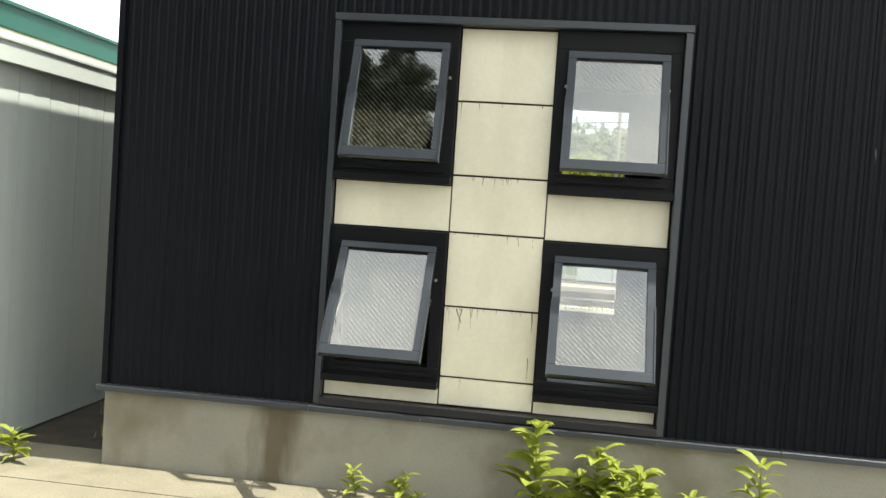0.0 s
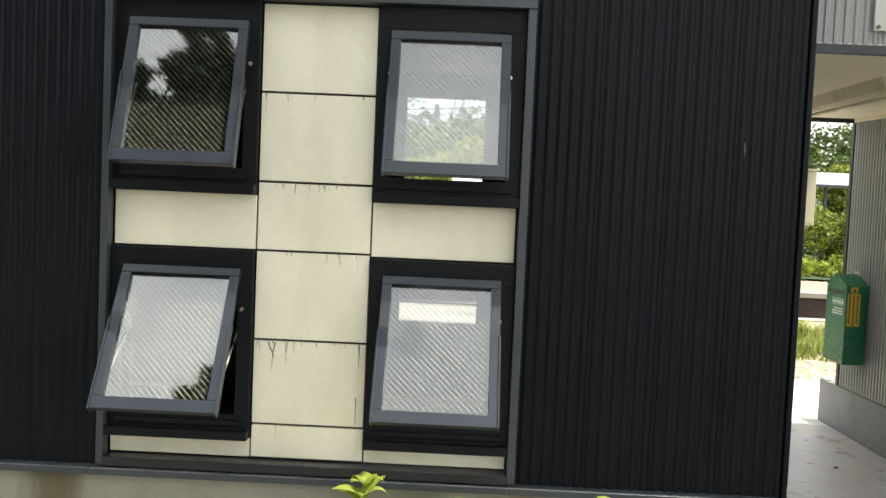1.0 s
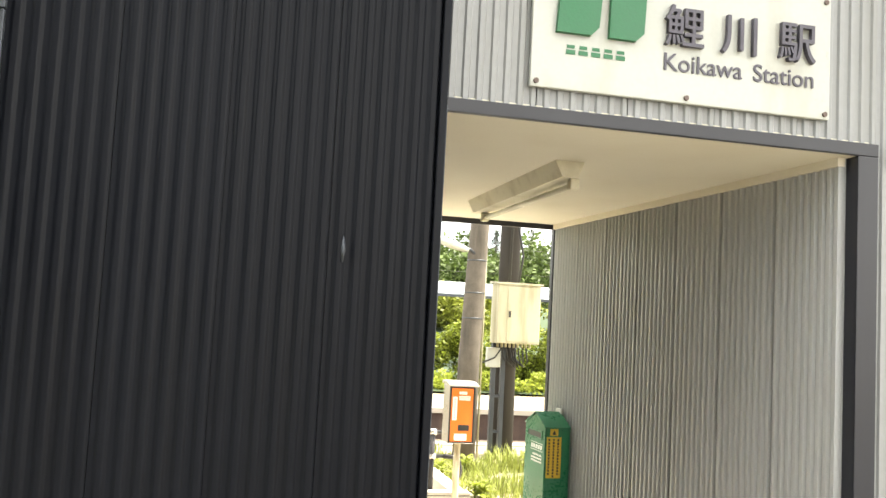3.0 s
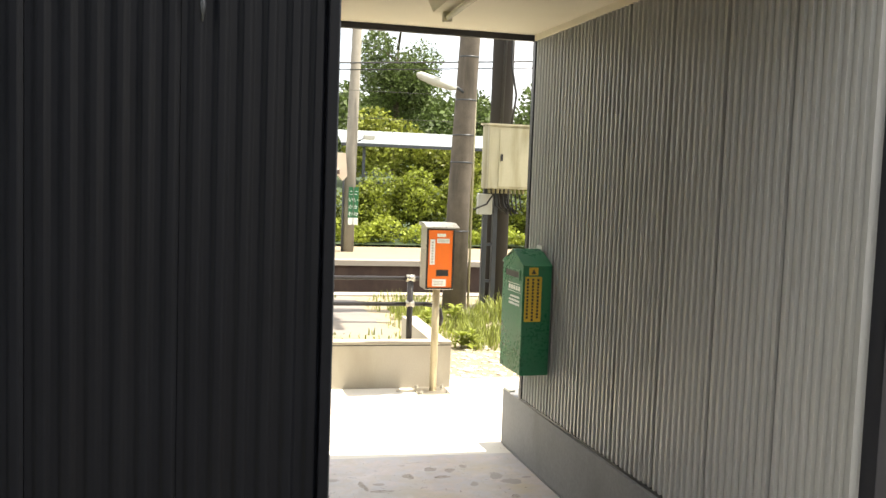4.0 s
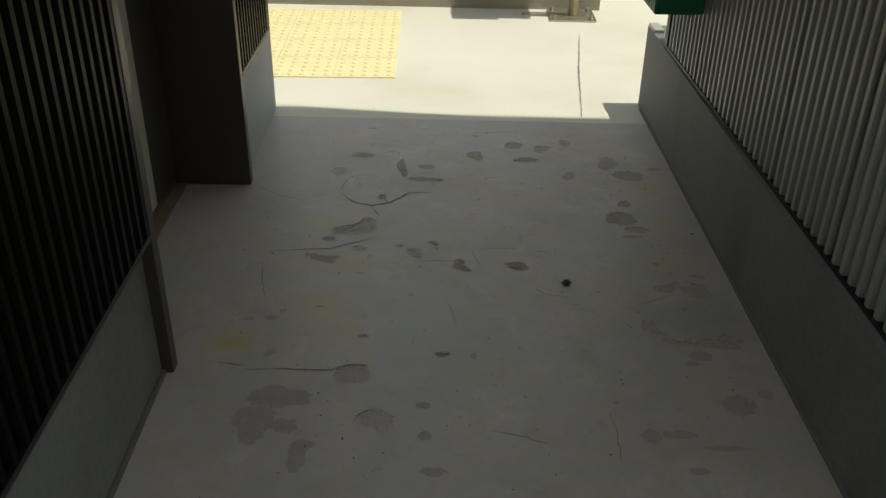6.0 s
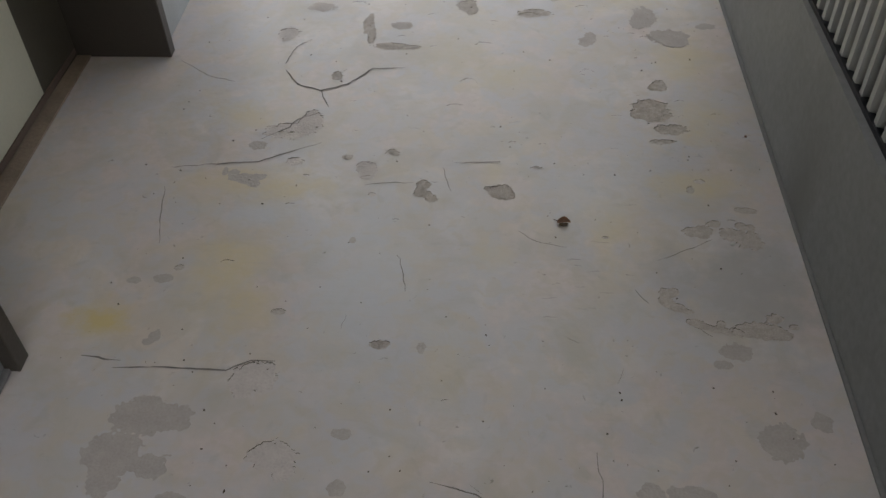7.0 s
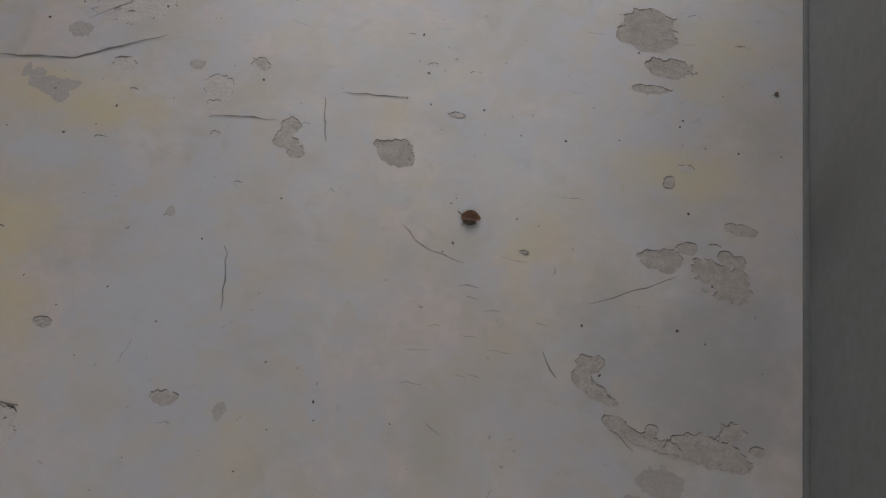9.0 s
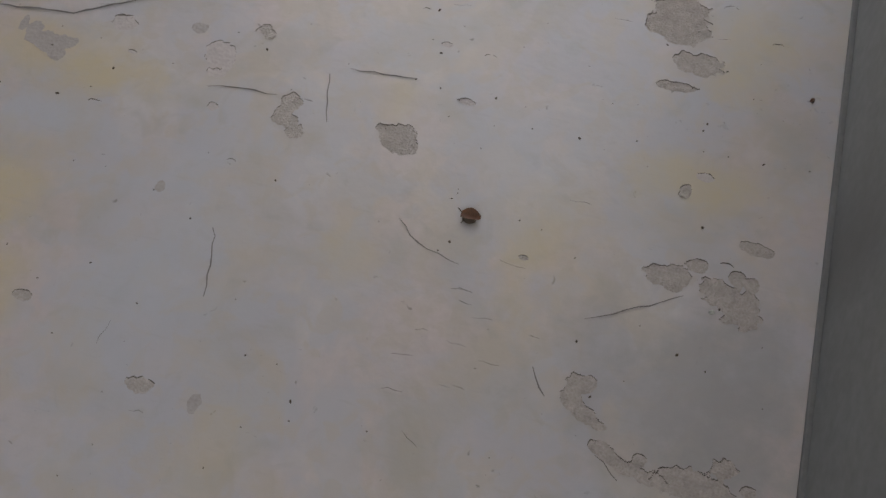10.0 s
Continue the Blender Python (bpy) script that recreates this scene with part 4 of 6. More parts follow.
prism(bm, [(-0.15, 1.345), (-0.15, 1.335), (0.14, 1.348), (0.14, 1.372), (-0.02, 1.372)], 0, -0.13, 0.135)
part("hood", bm, M_steel, tm, "bent steel rain hood")
boxpart("outlet", (-0.03, 0.068, -0.098, -0.0942, 0.955, 1.005), M_black, tm, "black ticket outlet")
for d in ((-0.085, -0.045, 1.045, 1.245), (-0.03, 0.07, 1.215, 1.252), (-0.03, 0.04, 1.265, 1.29), (-0.06, 0.05, 0.872, 0.93)):
    boxpart("notice", (d[0], d[1], -0.0965, -0.0942, d[2], d[3]), M_gtxt, tm, "white notice")
bm = bmesh.new()
for k in range(8):
    box(bm, -0.073, -0.058, -0.0975, -0.0966, 1.060 + k * 0.022, 1.072 + k * 0.022)
part("notice_print", bm, M_scuff, tm, "column of small grey print")
bm = bmesh.new()
for z in (1.225, 1.238):
    box(bm, -0.022, 0.062, -0.0975, -0.0966, z, z + 0.004)
part("notice_print", bm, M_scuff, tm, "lines of small grey print")
bm = bmesh.new()
for z in (0.884, 0.897, 0.91):
    box(bm, -0.05, 0.03, -0.0975, -0.0966, z, z + 0.004)
part("notice_print", bm, M_scuff, tm, "small grey print bars")
bm = bmesh.new()
tube(bm, [(0, 0.01, 0.012), (0, 0.01, 0.845)], 0.030, 16)
part("post", bm, M_pole_y, tm, "weathered steel post")
boxpart("base_plate", (-0.145, 0.125, -0.11, 0.13, 0.0, 0.012), M_steel, tm, "bolted base plate", 0.002)
for x in (-0.115, 0.095):
    for y in (-0.085, 0.1):
        bm = bmesh.new()
        tube(bm, [(x, y, 0.012), (x, y, 0.035)], 0.011, 6)
        part("bolt", bm, M_steel, tm)
boxpart("cable_cover", (-0.30, -0.146, 0.02, 0.04, 0.0, 0.014), M_steel, tm)

# ---- low concrete wall with pipe rail ----
kerb = wall("low_wall", [(-6.0, 1.53, 4.935, 5.06, -0.3, 0.372), (1.385, 1.53, 5.061, 6.4, -0.3, 0.372), (-6.0, 1.384, 5.5, 6.4, -0.3, 0.10)], M_concg, "low stained concrete wall at the edge of the slab")
boxpart("coping", (-6.0, 1.536, 4.929, 5.066, 0.3722, 0.385), M_plate, kerb, "pale coping", 0.003)
boxpart("joint_line", (-6.0, 1.535, 4.931, 4.937, 0.352, 0.358), M_seal, kerb)
rail = thing("pipe_rail", "black pipe rail on posts behind the low wall", "railing")
for z in (0.888, 0.672):
    bm = bmesh.new()
    tube(bm, [(-5.8, 5.11, z), (1.32, 5.11, z)], 0.017, 10)
    part("rail", bm, M_pipe, rail)
for x in (1.205, -0.75, -2.7, -4.6):
    bm = bmesh.new()
    tube(bm, [(x, 5.11, 0.09), (x, 5.11, 0.87)], 0.026, 10)
    post = part("post", bm, M_pipe, rail)
    for z in (0.888, 0.672):
        bm = bmesh.new()
        tube(bm, [(x - 0.035, 5.11, z), (x + 0.035, 5.11, z)], 0.030, 10)
        part("clamp", bm, M_steel, post, "steel clamp")
bm = bmesh.new()
tube(bm, [(1.32, 5.11, 0.888), (1.40, 5.11, 0.882), (1.455, 5.11, 0.85), (1.475, 5.11, 0.80)], 0.021, 10)
tube(bm, [(1.32, 5.11, 0.672), (1.41, 5.11, 0.665), (1.465, 5.11, 0.62), (1.48, 5.11, 0.55), (1.465, 5.11, 0.49)], 0.021, 10)
part("bent_end", bm, M_pipe, rail)

# ---- tactile tiles ----
me = bpy.data.meshes.new("tactile_tile")
bm = bmesh.new()
box(bm, 0, 0.296, 0, 0.296, 0.0, 0.005)
for i in range(5):
    for j in range(5):
        x, y = 0.03 + i * 0.059, 0.03 + j * 0.059
        top = [bm.verts.new((x + 0.010 * math.cos(k * math.tau / 6), y + 0.010 * math.sin(k * math.tau / 6), 0.010)) for k in range(6)]
        low = [bm.verts.new((x + 0.016 * math.cos(k * math.tau / 6), y + 0.016 * math.sin(k * math.tau / 6), 0.0045)) for k in range(6)]
        bm.faces.new(top)
        for k in range(6):
            bm.faces.new((low[k], low[(k + 1) % 6], top[(k + 1) % 6], top[k]))
bm.to_mesh(me)
bm.free()
me.materials.append(M_tactile)
tact = thing("tactile_paving", "yellow tactile paving set in the sunlit slab", "paving", (-0.21, 3.62, 0), kind="structure")
tact.rotation_euler.z = radians(2)
for i in range(-7, 2):
    for j in range(4):
        t_ = new("tactile_tile", me)
        t_.parent = tact
        t_.location = (i * 0.3, j * 0.3, 0)
# ---- foliage helpers ----
def leaves_mesh(name, centers, sizes, material, seed, up=0.3, aspect=0.5):
    """One mesh of many small pointed leaves, one at each centre."""
    g = np.random.default_rng(seed)
    n = len(centers)
    a = g.normal(size=(n, 3))
    a[:, 2] *= 0.6
    a /= np.linalg.norm(a, axis=1)[:, None]
    b = g.normal(size=(n, 3)) + np.array((0, 0, up))
    b -= (a * b).sum(1)[:, None] * a
    b /= np.linalg.norm(b, axis=1)[:, None]
    s = np.asarray(sizes).reshape(-1, 1) * np.ones((n, 1))
    v = np.stack([centers - a * s * 0.5, centers + b * s * aspect * 0.5, centers + a * s * 0.5, centers - b * s * aspect * 0.5], 1).reshape(-1, 3)
    f = np.arange(4 * n).reshape(-1, 4)
    me = bpy.data.meshes.new(name)
    me.from_pydata(v.tolist(), [], f.tolist())
    me.materials.append(material)
    return me


def blob_points(n, center, radii, seed, lumps=9, shell=0.55):
    """Points in a lumpy crown: a cluster of smaller balls inside an ellipsoid."""
    g = np.random.default_rng(seed)
    d = g.normal(size=(lumps, 3))
    d /= np.linalg.norm(d, axis=1)[:, None]
    lc = d * g.uniform(0.35, 0.75, (lumps, 1))
    lr = g.uniform(0.28, 0.5, lumps)
    k = g.integers(0, lumps, n)
    p = g.normal(size=(n, 3))
    p /= np.linalg.norm(p, axis=1)[:, None]
    p *= g.uniform(shell, 1.0, (n, 1))
    return (lc[k] + p * lr[k][:, None]) * np.array(radii) + np.array(center)


def tree(name, at, height, radii, n, leaf, material, seed, label):
    th = thing(name, label, "tree", at)
    bm = bmesh.new()
    r = random.Random(seed)
    hc = height - radii[2] * 0.9
    tube(bm, [(0, 0, -0.3), (0.05, 0.02, hc * 0.5), (0, 0.05, hc), (0.02, 0, height * 0.9)], [height * 0.028, height * 0.02, height * 0.014, 0.02], 9)
    for k in range(9):
        z = r.uniform(hc * 0.7, height * 0.85)
        an = r.uniform(0, math.tau)
        ln = radii[0] * r.uniform(0.5, 0.9)
        tube(bm, [(0, 0, z), (math.cos(an) * ln * 0.5, math.sin(an) * ln * 0.5, z + ln * 0.3), (math.cos(an) * ln, math.sin(an) * ln, z + ln * 0.45)], [height * 0.009, height * 0.006, 0.01], 6)
    part("trunk", bm, M_bark, th)
    pts = blob_points(n, (0, 0, height - radii[2]), radii, seed, 16)
    g = np.random.default_rng(seed)
    ob = new("crown", leaves_mesh("crown", pts, g.uniform(0.7, 1.3, n) * leaf, material, seed))
    ob.parent = th
    return th


def conifer(name, at, height, rad, n, seed, label):
    th = thing(name, label, "tree", at)
    bm = bmesh.new()
    tube(bm, [(0, 0, -0.3), (0.03, 0, height * 0.5), (0, 0, height * 0.97)], [height * 0.024, height * 0.014, 0.02], 9)
    g = np.random.default_rng(seed)
    tips = []
    for k in range(70):
        h = 0.12 + 0.86 * k / 70
        an = k * 2.4 + g.uniform(-0.3, 0.3)
        ln = rad * (1.02 - h) ** 0.75 * g.uniform(0.65, 1.1)
        d = np.array((math.cos(an) * ln, math.sin(an) * ln, ln * 0.12))
        b = np.array((0, 0, h * height))
        tube(bm, [b, b + d * 0.6 + (0, 0, 0.05), b + d], [0.05, 0.03, 0.01], 5)
        tips.append((b, d, ln))
    part("trunk", bm, M_bark, th)
    c = []
    for b, d, ln in tips:
        m = max(12, int(n * ln / (70 * rad * 0.5)))
        u = g.uniform(0.25, 1.08, (m, 1)) ** 0.7
        c.append(b + d * u + g.normal(size=(m, 3)) * np.array((0.2, 0.2, 0.17)) * (0.35 + ln * 0.35))
    c = np.concatenate(c)
    ob = new("crown", leaves_mesh("crown", c, g.uniform(0.18, 0.38, len(c)), M_conifer, seed, aspect=0.35))
    ob.parent = th
    return th


def weed(at, height, tiers, leaf, seed, label="leafy green weed growing at the foot of the plinth"):
    """A broad-leaved weed: stem, and leaves that bend out from it."""
    th = thing("weed_plant", label, "plant", at, "weeds along the plinth")
    r = random.Random(seed)
    bm = bmesh.new()
    lean = (r.uniform(-0.04, 0.04), r.uniform(-0.05, 0.0))
    tube(bm, [(0, 0, -0.02), (lean[0] * 0.5, lean[1] * 0.5, height * 0.5), (lean[0], lean[1], height * 0.95)], [0.006, 0.0045, 0.002], 6)
    part("stem", bm, M_weed, th)
    for k in range(tiers):
        f = 0.12 + 0.88 * (k + 0.5) / tiers
        for j in range(4):
            an = k * 1.3 + j * math.tau / 4 + r.uniform(-0.5, 0.5)
            ln = leaf * 1.32 * (1.15 - 0.55 * f) * r.uniform(0.6, 1.35)
            w = ln * r.uniform(0.15, 0.23)
            base = Vector((lean[0] * f, lean[1] * f, height * f))
            out = Vector((math.cos(an), math.sin(an), 0))
            side = Vector((-math.sin(an), math.cos(an), r.uniform(-0.25, 0.25)))
            rise = r.uniform(0.25, 1.0) + 0.5 * f
            droop = r.uniform(0.15, 0.6)
            rows = []
            lv = bmesh.new()
            for i in range(6):
                u = i / 5
                c = base + out * ln * u + Vector((0, 0, ln * (rise * u - (droop + rise * 0.45) * u * u)))
                ww = w * math.sin(math.pi * min(1, 0.08 + u * 0.92)) ** 0.8 * (1 if i < 5 else 0.08)
                rows.append([lv.verts.new(c - side * ww), lv.verts.new(c - Vector((0, 0, ww * 0.35))), lv.verts.new(c + side * ww)])
            for a, b in zip(rows, rows[1:]):
                lv.faces.new((a[0], a[1], b[1], b[0]))
                lv.faces.new((a[1], a[2], b[2], b[1]))
            part("leaf", lv, M_weed, th)
    return th


GZ = -0.18
weed((-3.20, -0.10, GZ), 0.17, 4, 0.085, 1, "small leafy weed at the foot of the plinth")
weed((-2.93, -0.11, GZ), 0.18, 5, 0.085, 2, "small leafy weed at the foot of the plinth")
weed((-2.84, -0.10, GZ), 0.07, 3, 0.06, 22, "small leafy weed at the foot of the plinth")
weed((-2.10, -0.22, GZ), 0.60, 9, 0.17, 3, "tall leafy weed with broad green leaves")
weed((-2.02, -0.16, GZ), 0.22, 4, 0.10, 33)
weed((-1.74, -0.24, GZ), 0.48, 8, 0.15, 4, "bushy yellow-green weed in the sun")
weed((-1.66, -0.18, GZ), 0.42, 7, 0.14, 44, "bushy yellow-green weed in the sun")
weed((-1.52, -0.22, GZ), 0.38, 7, 0.14, 5, "bushy yellow-green weed in the sun")
weed((-1.84, -0.2, GZ), 0.30, 8, 0.12, 55)
weed((-1.24, -0.2, GZ), 0.24, 7, 0.11, 6)
weed((-1.60, -0.30, GZ), 0.30, 6, 0.13, 61, "bushy yellow-green weed in the sun")
weed((-1.42, -0.26, GZ), 0.22, 5, 0.11, 62, "bushy yellow-green weed in the sun")
weed((-0.84, -0.2, GZ), 0.50, 7, 0.14, 7, "tall weed with pale grey-green leaves")
weed((-5.45, -0.15, GZ), 0.20, 5, 0.11, 8, "leafy weed at the edge of the paving")
weed((-5.60, -0.25, GZ), 0.16, 5, 0.10, 9, "leafy weed at the edge of the paving")
weed((-5.05, 1.1, GZ - 0.1), 0.28, 6, 0.14, 10, "weed in the shade between the two buildings")


M_rubble = mat("pale_rubble", (0.50, 0.455, 0.37), 0.9, 0.0, 0.2, 9, 120, 0.5)
rb = bmesh.new()
r = random.Random(41)
for k in range(900):
    x, y = r.uniform(1.47, 4.4), 5.27 + 1.5 * r.random() ** 1.4
    a = r.choice((0.010, 0.014, 0.018, 0.026, 0.045)) * r.uniform(0.7, 1.3)
    n = r.randint(5, 7)
    lo_, up_ = [], []
    h = a * r.uniform(0.12, 0.3)
    for i in range(n):
        an = math.tau * i / n + r.uniform(-0.3, 0.3)
        q = a * r.uniform(0.7, 1.15)
        lo_.append(rb.verts.new((x + q * math.cos(an), y + q * math.sin(an), -0.012)))
        up_.append(rb.verts.new((x + 0.85 * q * math.cos(an), y + 0.85 * q * math.sin(an), -0.004 + h)))
    rb.faces.new(up_)
    for i in range(n):
        rb.faces.new((lo_[i], lo_[(i + 1) % n], up_[(i + 1) % n], up_[i]))
tagged(part("rubble", rb, M_rubble), "pale broken stones and mortar on the sandy ground", "rubble", kind="stuff")


def grass(name, n, x0, x1, y0, y1, z, h0, h1, seed, label, keep=None):
    g = np.random.default_rng(seed)
    xy = np.column_stack((g.uniform(x0, x1, n), g.uniform(y0, y1, n)))
    tuft = np.array([noise.noise((x * 1.7, y * 1.7, seed)) for x, y in xy])
    xy, tuft = xy[tuft > -0.05], tuft[tuft > -0.05]
    m = len(xy)
    h = g.uniform(h0, h1, m) * (0.45 + 1.1 * np.clip(tuft, 0, 0.6))
    an, bend = g.uniform(0, math.tau, m), g.uniform(0.1, 0.75, m) * h
    w = 0.004 + 0.006 * g.random(m)
    dx, dy = np.cos(an), np.sin(an)
    vs, fs = [], []
    for i in range(m):
        x, y = xy[i]
        px, py = -dy[i] * w[i], dx[i] * w[i]
        mx, my = x + dx[i] * bend[i] * 0.35, y + dy[i] * bend[i] * 0.35
        k = len(vs)
        vs += [(x - px, y - py, z - 0.01), (x + px, y + py, z - 0.01), (mx + px * 0.8, my + py * 0.8, z + h[i] * 0.6), (mx - px * 0.8, my - py * 0.8, z + h[i] * 0.6), (x + dx[i] * bend[i], y + dy[i] * bend[i], z + h[i])]
        fs += [(k, k + 1, k + 2, k + 3), (k + 3, k + 2, k + 4)]
    me = bpy.data.meshes.new(name)
    me.from_pydata(vs, [], fs)
    me.materials.append(M_grass)
    return tagged(new(name, me), label, "grass", kind="stuff")


grass("grass", 6500, 1.75, 4.8, 6.5, 9.6, -0.006, 0.06, 0.27, 1, "bright green weeds and grass beside the pole")
grass("grass", 2600, -6, 1.35, 5.15, 6.58, 0.085, 0.03, 0.13, 2, "thin dry grass behind the low wall")
grass("grass", 900, -6, 1.6, 10.5, 10.7, 0.0, 0.03, 0.14, 3, "weeds in the joint of the platform edge")
grass("grass", 900, 1.5, 2.6, 6.6, 10.6, -0.006, 0.05, 0.22, 4, "thin grass beside the asphalt")
grass("grass", 260, -5.6, -5.0, 0.3, 1.6, -0.19, 0.05, 0.2, 5, "weeds between the two buildings")
tagged(boxpart("planting_bed", (-6.0, 1.384, 5.062, 6.59, -0.3, 0.085), M_soil), "strip of dry soil behind the low wall", "ground", kind="structure")


tagged(boxpart("verge", (-6.0, 1.384, 6.592, 7.4, -0.3, 0.006), M_soil), "dry sandy verge along the asphalt", "ground", kind="structure")
grass("grass", 700, -6, 1.9, 6.6, 7.5, 0.004, 0.03, 0.11, 7, "thin dry grass on the verge")
grass("grass", 2600, 1.75, 3.6, 6.7, 8.9, -0.006, 0.1, 0.36, 8, "long bright grass beside the pole")


def pads():
    r = random.Random(4)
    for k in range(7):
        weed((r.uniform(1.75, 3.6), r.uniform(6.4, 9.0), 0.0), r.uniform(0.12, 0.28), 6, r.uniform(0.09, 0.14), 60 + k, "bright leafy weed in the sandy strip")


pads()
# ---- poles by the platform ----
def ring(bm, x, y, z, r, h):
    tube(bm, [(x, y, z), (x, y, z + h)], r, 16)


cp = thing("concrete_pole", "weathered concrete utility pole banded with steel straps", "pole", (2.61, 9.15, 0))
bm = bmesh.new()
tube(bm, [(-0.02, 0, -0.3), (0.0, 0, 1.5), (0.09, 0, 4.0), (0.26, 0, 10.5)], [0.16, 0.148, 0.128, 0.09], 20)
part("shaft", bm, M_pconc, cp)
for z in (1.06, 1.95, 2.3, 2.75, 3.3):
    bm = bmesh.new()
    ring(bm, max(0, z - 1.5) * 0.036, 0, z, 0.164 - z * 0.008, 0.018)
    part("band", bm, M_galv, cp)
for z, ln in ((8.6, 0.9), (9.4, 0.75)):
    boxpart("cross_arm", (-ln, ln, -0.16, -0.09, z, z + 0.09), M_galv, cp, "steel cross arm")
bm = bmesh.new()
tube(bm, [(0.0, -0.1, 2.84), (-0.1, -0.12, 2.90), (-0.26, -0.12, 2.93)], 0.02, 8)
arm = part("lamp_arm", bm, M_galv, cp)
bm = bmesh.new()
tube(bm, [(-0.12, -0.14, 2.885), (-0.18, -0.14, 2.90), (-0.4, -0.14, 2.965), (-0.6, -0.14, 3.03), (-0.64, -0.14, 3.045)], [0.02, 0.045, 0.062, 0.05, 0.015], 12)
part("lamp_head", bm, M_white, arm, "white lamp head")
bm = bmesh.new()
tube(bm, [(0.175, 0, 0), (0.175, 0, 5.0)], 0.016, 8)
part("conduit", bm, M_ebox, cp, "pale conduit")

ep = thing("cabinet_pole", "dark pole carrying a stained cream cable cabinet", "pole", (3.32, 9.75, 0))
bm = bmesh.new()
tube(bm, [(0, 0, -0.3), (0, 0, 10.5)], [0.165, 0.12], 16)
part("shaft", bm, M_dpole, ep)
for x in (-0.27, -0.13):
    boxpart("steel_leg", (x, x + 0.06, -0.24, -0.16, -0.2, 1.64), M_galv, ep, "grey steel leg", 0.004)
for z in (0.35, 0.85, 1.3):
    boxpart("rung", (-0.2095, -0.1305, -0.22, -0.18, z, z + 0.04), M_galv, ep)
for z, ln in ((6.2, 0.8), (7.3, 1.0), (8.4, 1.1)):
    boxpart("cross_arm", (-ln, ln, -0.24, -0.17, z, z + 0.09), M_galv, ep, "steel cross arm")
# transformers and beams stand out of view, added to cast shadows on the asphalt
bm = bmesh.new()
tube(bm, [(0.32, 0.02, 5.2), (0.32, 0.02, 6.0)], 0.24, 16)
part("transformer", bm, M_galv, ep, "unseen grey can transformer, added to shadow the asphalt")
for z in (6.05, 7.0):
    for x in (-0.22, 0.16):
        boxpart("beam", (x, x + 0.07, -2.25, -0.165, z - 0.12, z - 0.02), M_galv, ep, "unseen steel beam, added to shadow the asphalt")
    boxpart("beam", (-0.9, 0.9, -1.75, -1.66, z, z + 0.08), M_galv, ep, "unseen steel beam, added to shadow the asphalt")
bm = bmesh.new()
tube(bm, [(0.0, -1.5, 6.08), (0.0, -1.5, 6.85)], 0.34, 16)
part("transformer", bm, M_galv, ep, "unseen grey can transformer, added to shadow the asphalt")
cab = boxpart("cabinet", (-0.30, 0.335, -0.50, -0.165, 1.63, 2.47), M_ebox, ep, "stained cream steel cabinet", 0.012)
bm = bmesh.new()
prism(bm, [(-0.53, 2.465), (-0.15, 2.48), (-0.15, 2.51), (-0.53, 2.49)], 0, -0.325, 0.36)
part("cabinet_roof", bm, M_ebox, cab)
boxpart("cabinet_door", (-0.16, 0.32, -0.512, -0.5005, 1.66, 2.44), M_ebox, cab, "", 0.004)
boxpart("cabinet_latch", (-0.14, -0.11, -0.525, -0.5125, 2.0, 2.09), M_black, cab)
for k in range(9):
    bm = bmesh.new()
    x = -0.22 + k * 0.06
    tube(bm, [(x, -0.3, 1.63), (x, -0.3, 1.57)], 0.018, 6)
    part("cable_gland", bm, M_ebox, cab)
r = random.Random(3)
runs = [([(-0.15 + 0.06 * k, -0.3, 1.57), (-0.13 + 0.06 * k, -0.32, 1.42 - 0.04 * r.random()), (0.03 + 0.03 * k, -0.26, 1.33 - 0.06 * r.random()), (0.05, -0.18, 1.45), (0.03, -0.17, 1.9)], 0.011) for k in range(7)]
runs.append(([(-0.05, -0.2, 2.5), (-0.02, -0.19, 4.2), (0, -0.17, 9)], 0.02))
runs.append(([(0.09, -0.2, 2.5), (0.13, -0.24, 2.9), (0.06, -0.2, 3.3), (0.06, -0.18, 9)], 0.016))
runs.append(([(-0.62, -0.45, 1.42), (-0.45, -0.4, 1.35), (-0.25, -0.3, 1.42), (-0.15, -0.3, 1.57)], 0.012))
for pts_, rad_ in runs:
    bm = bmesh.new()
    tube(bm, pts_, rad_, 6)
    part("cable", bm, M_wire, ep, "looped black cable")
mb = boxpart("meter_box", (-0.36, -0.16, -0.3, -0.18, 1.28, 1.56), M_white, ep, "small white meter box", 0.02)

# ---- across the tracks: waiting shelter on platform 2 ----
PZ = -0.284
sh = thing("platform_shelter", "pale blue weatherboard waiting hut with a white metal roof", "hut", (-0.05, 0, 0))
SX0, SX1, SYF, SYB, SZ = -1.6, 2.0, 21.1, 23.2, 1.86
DX0, DX1 = -0.58, 0.97
bm = bmesh.new()
for d in ((SX0, DX0 - 0.06, SYF, SYF + 0.1, PZ, SZ), (DX1 + 0.06, SX1, SYF, SYF + 0.1, PZ, SZ), (DX0 - 0.06, DX1 + 0.06, SYF, SYF + 0.1, 1.57, SZ), (SX0, SX0 + 0.1, SYF + 0.101, SYB, PZ, SZ + 0.3), (SX1 - 0.1, SX1, SYF + 0.101, SYB, PZ, SZ + 0.3), (SX0, SX1, SYB, SYB + 0.1, PZ, SZ + 0.4)):
    box(bm, *d)
body = part("wall", bm, M_board, sh)
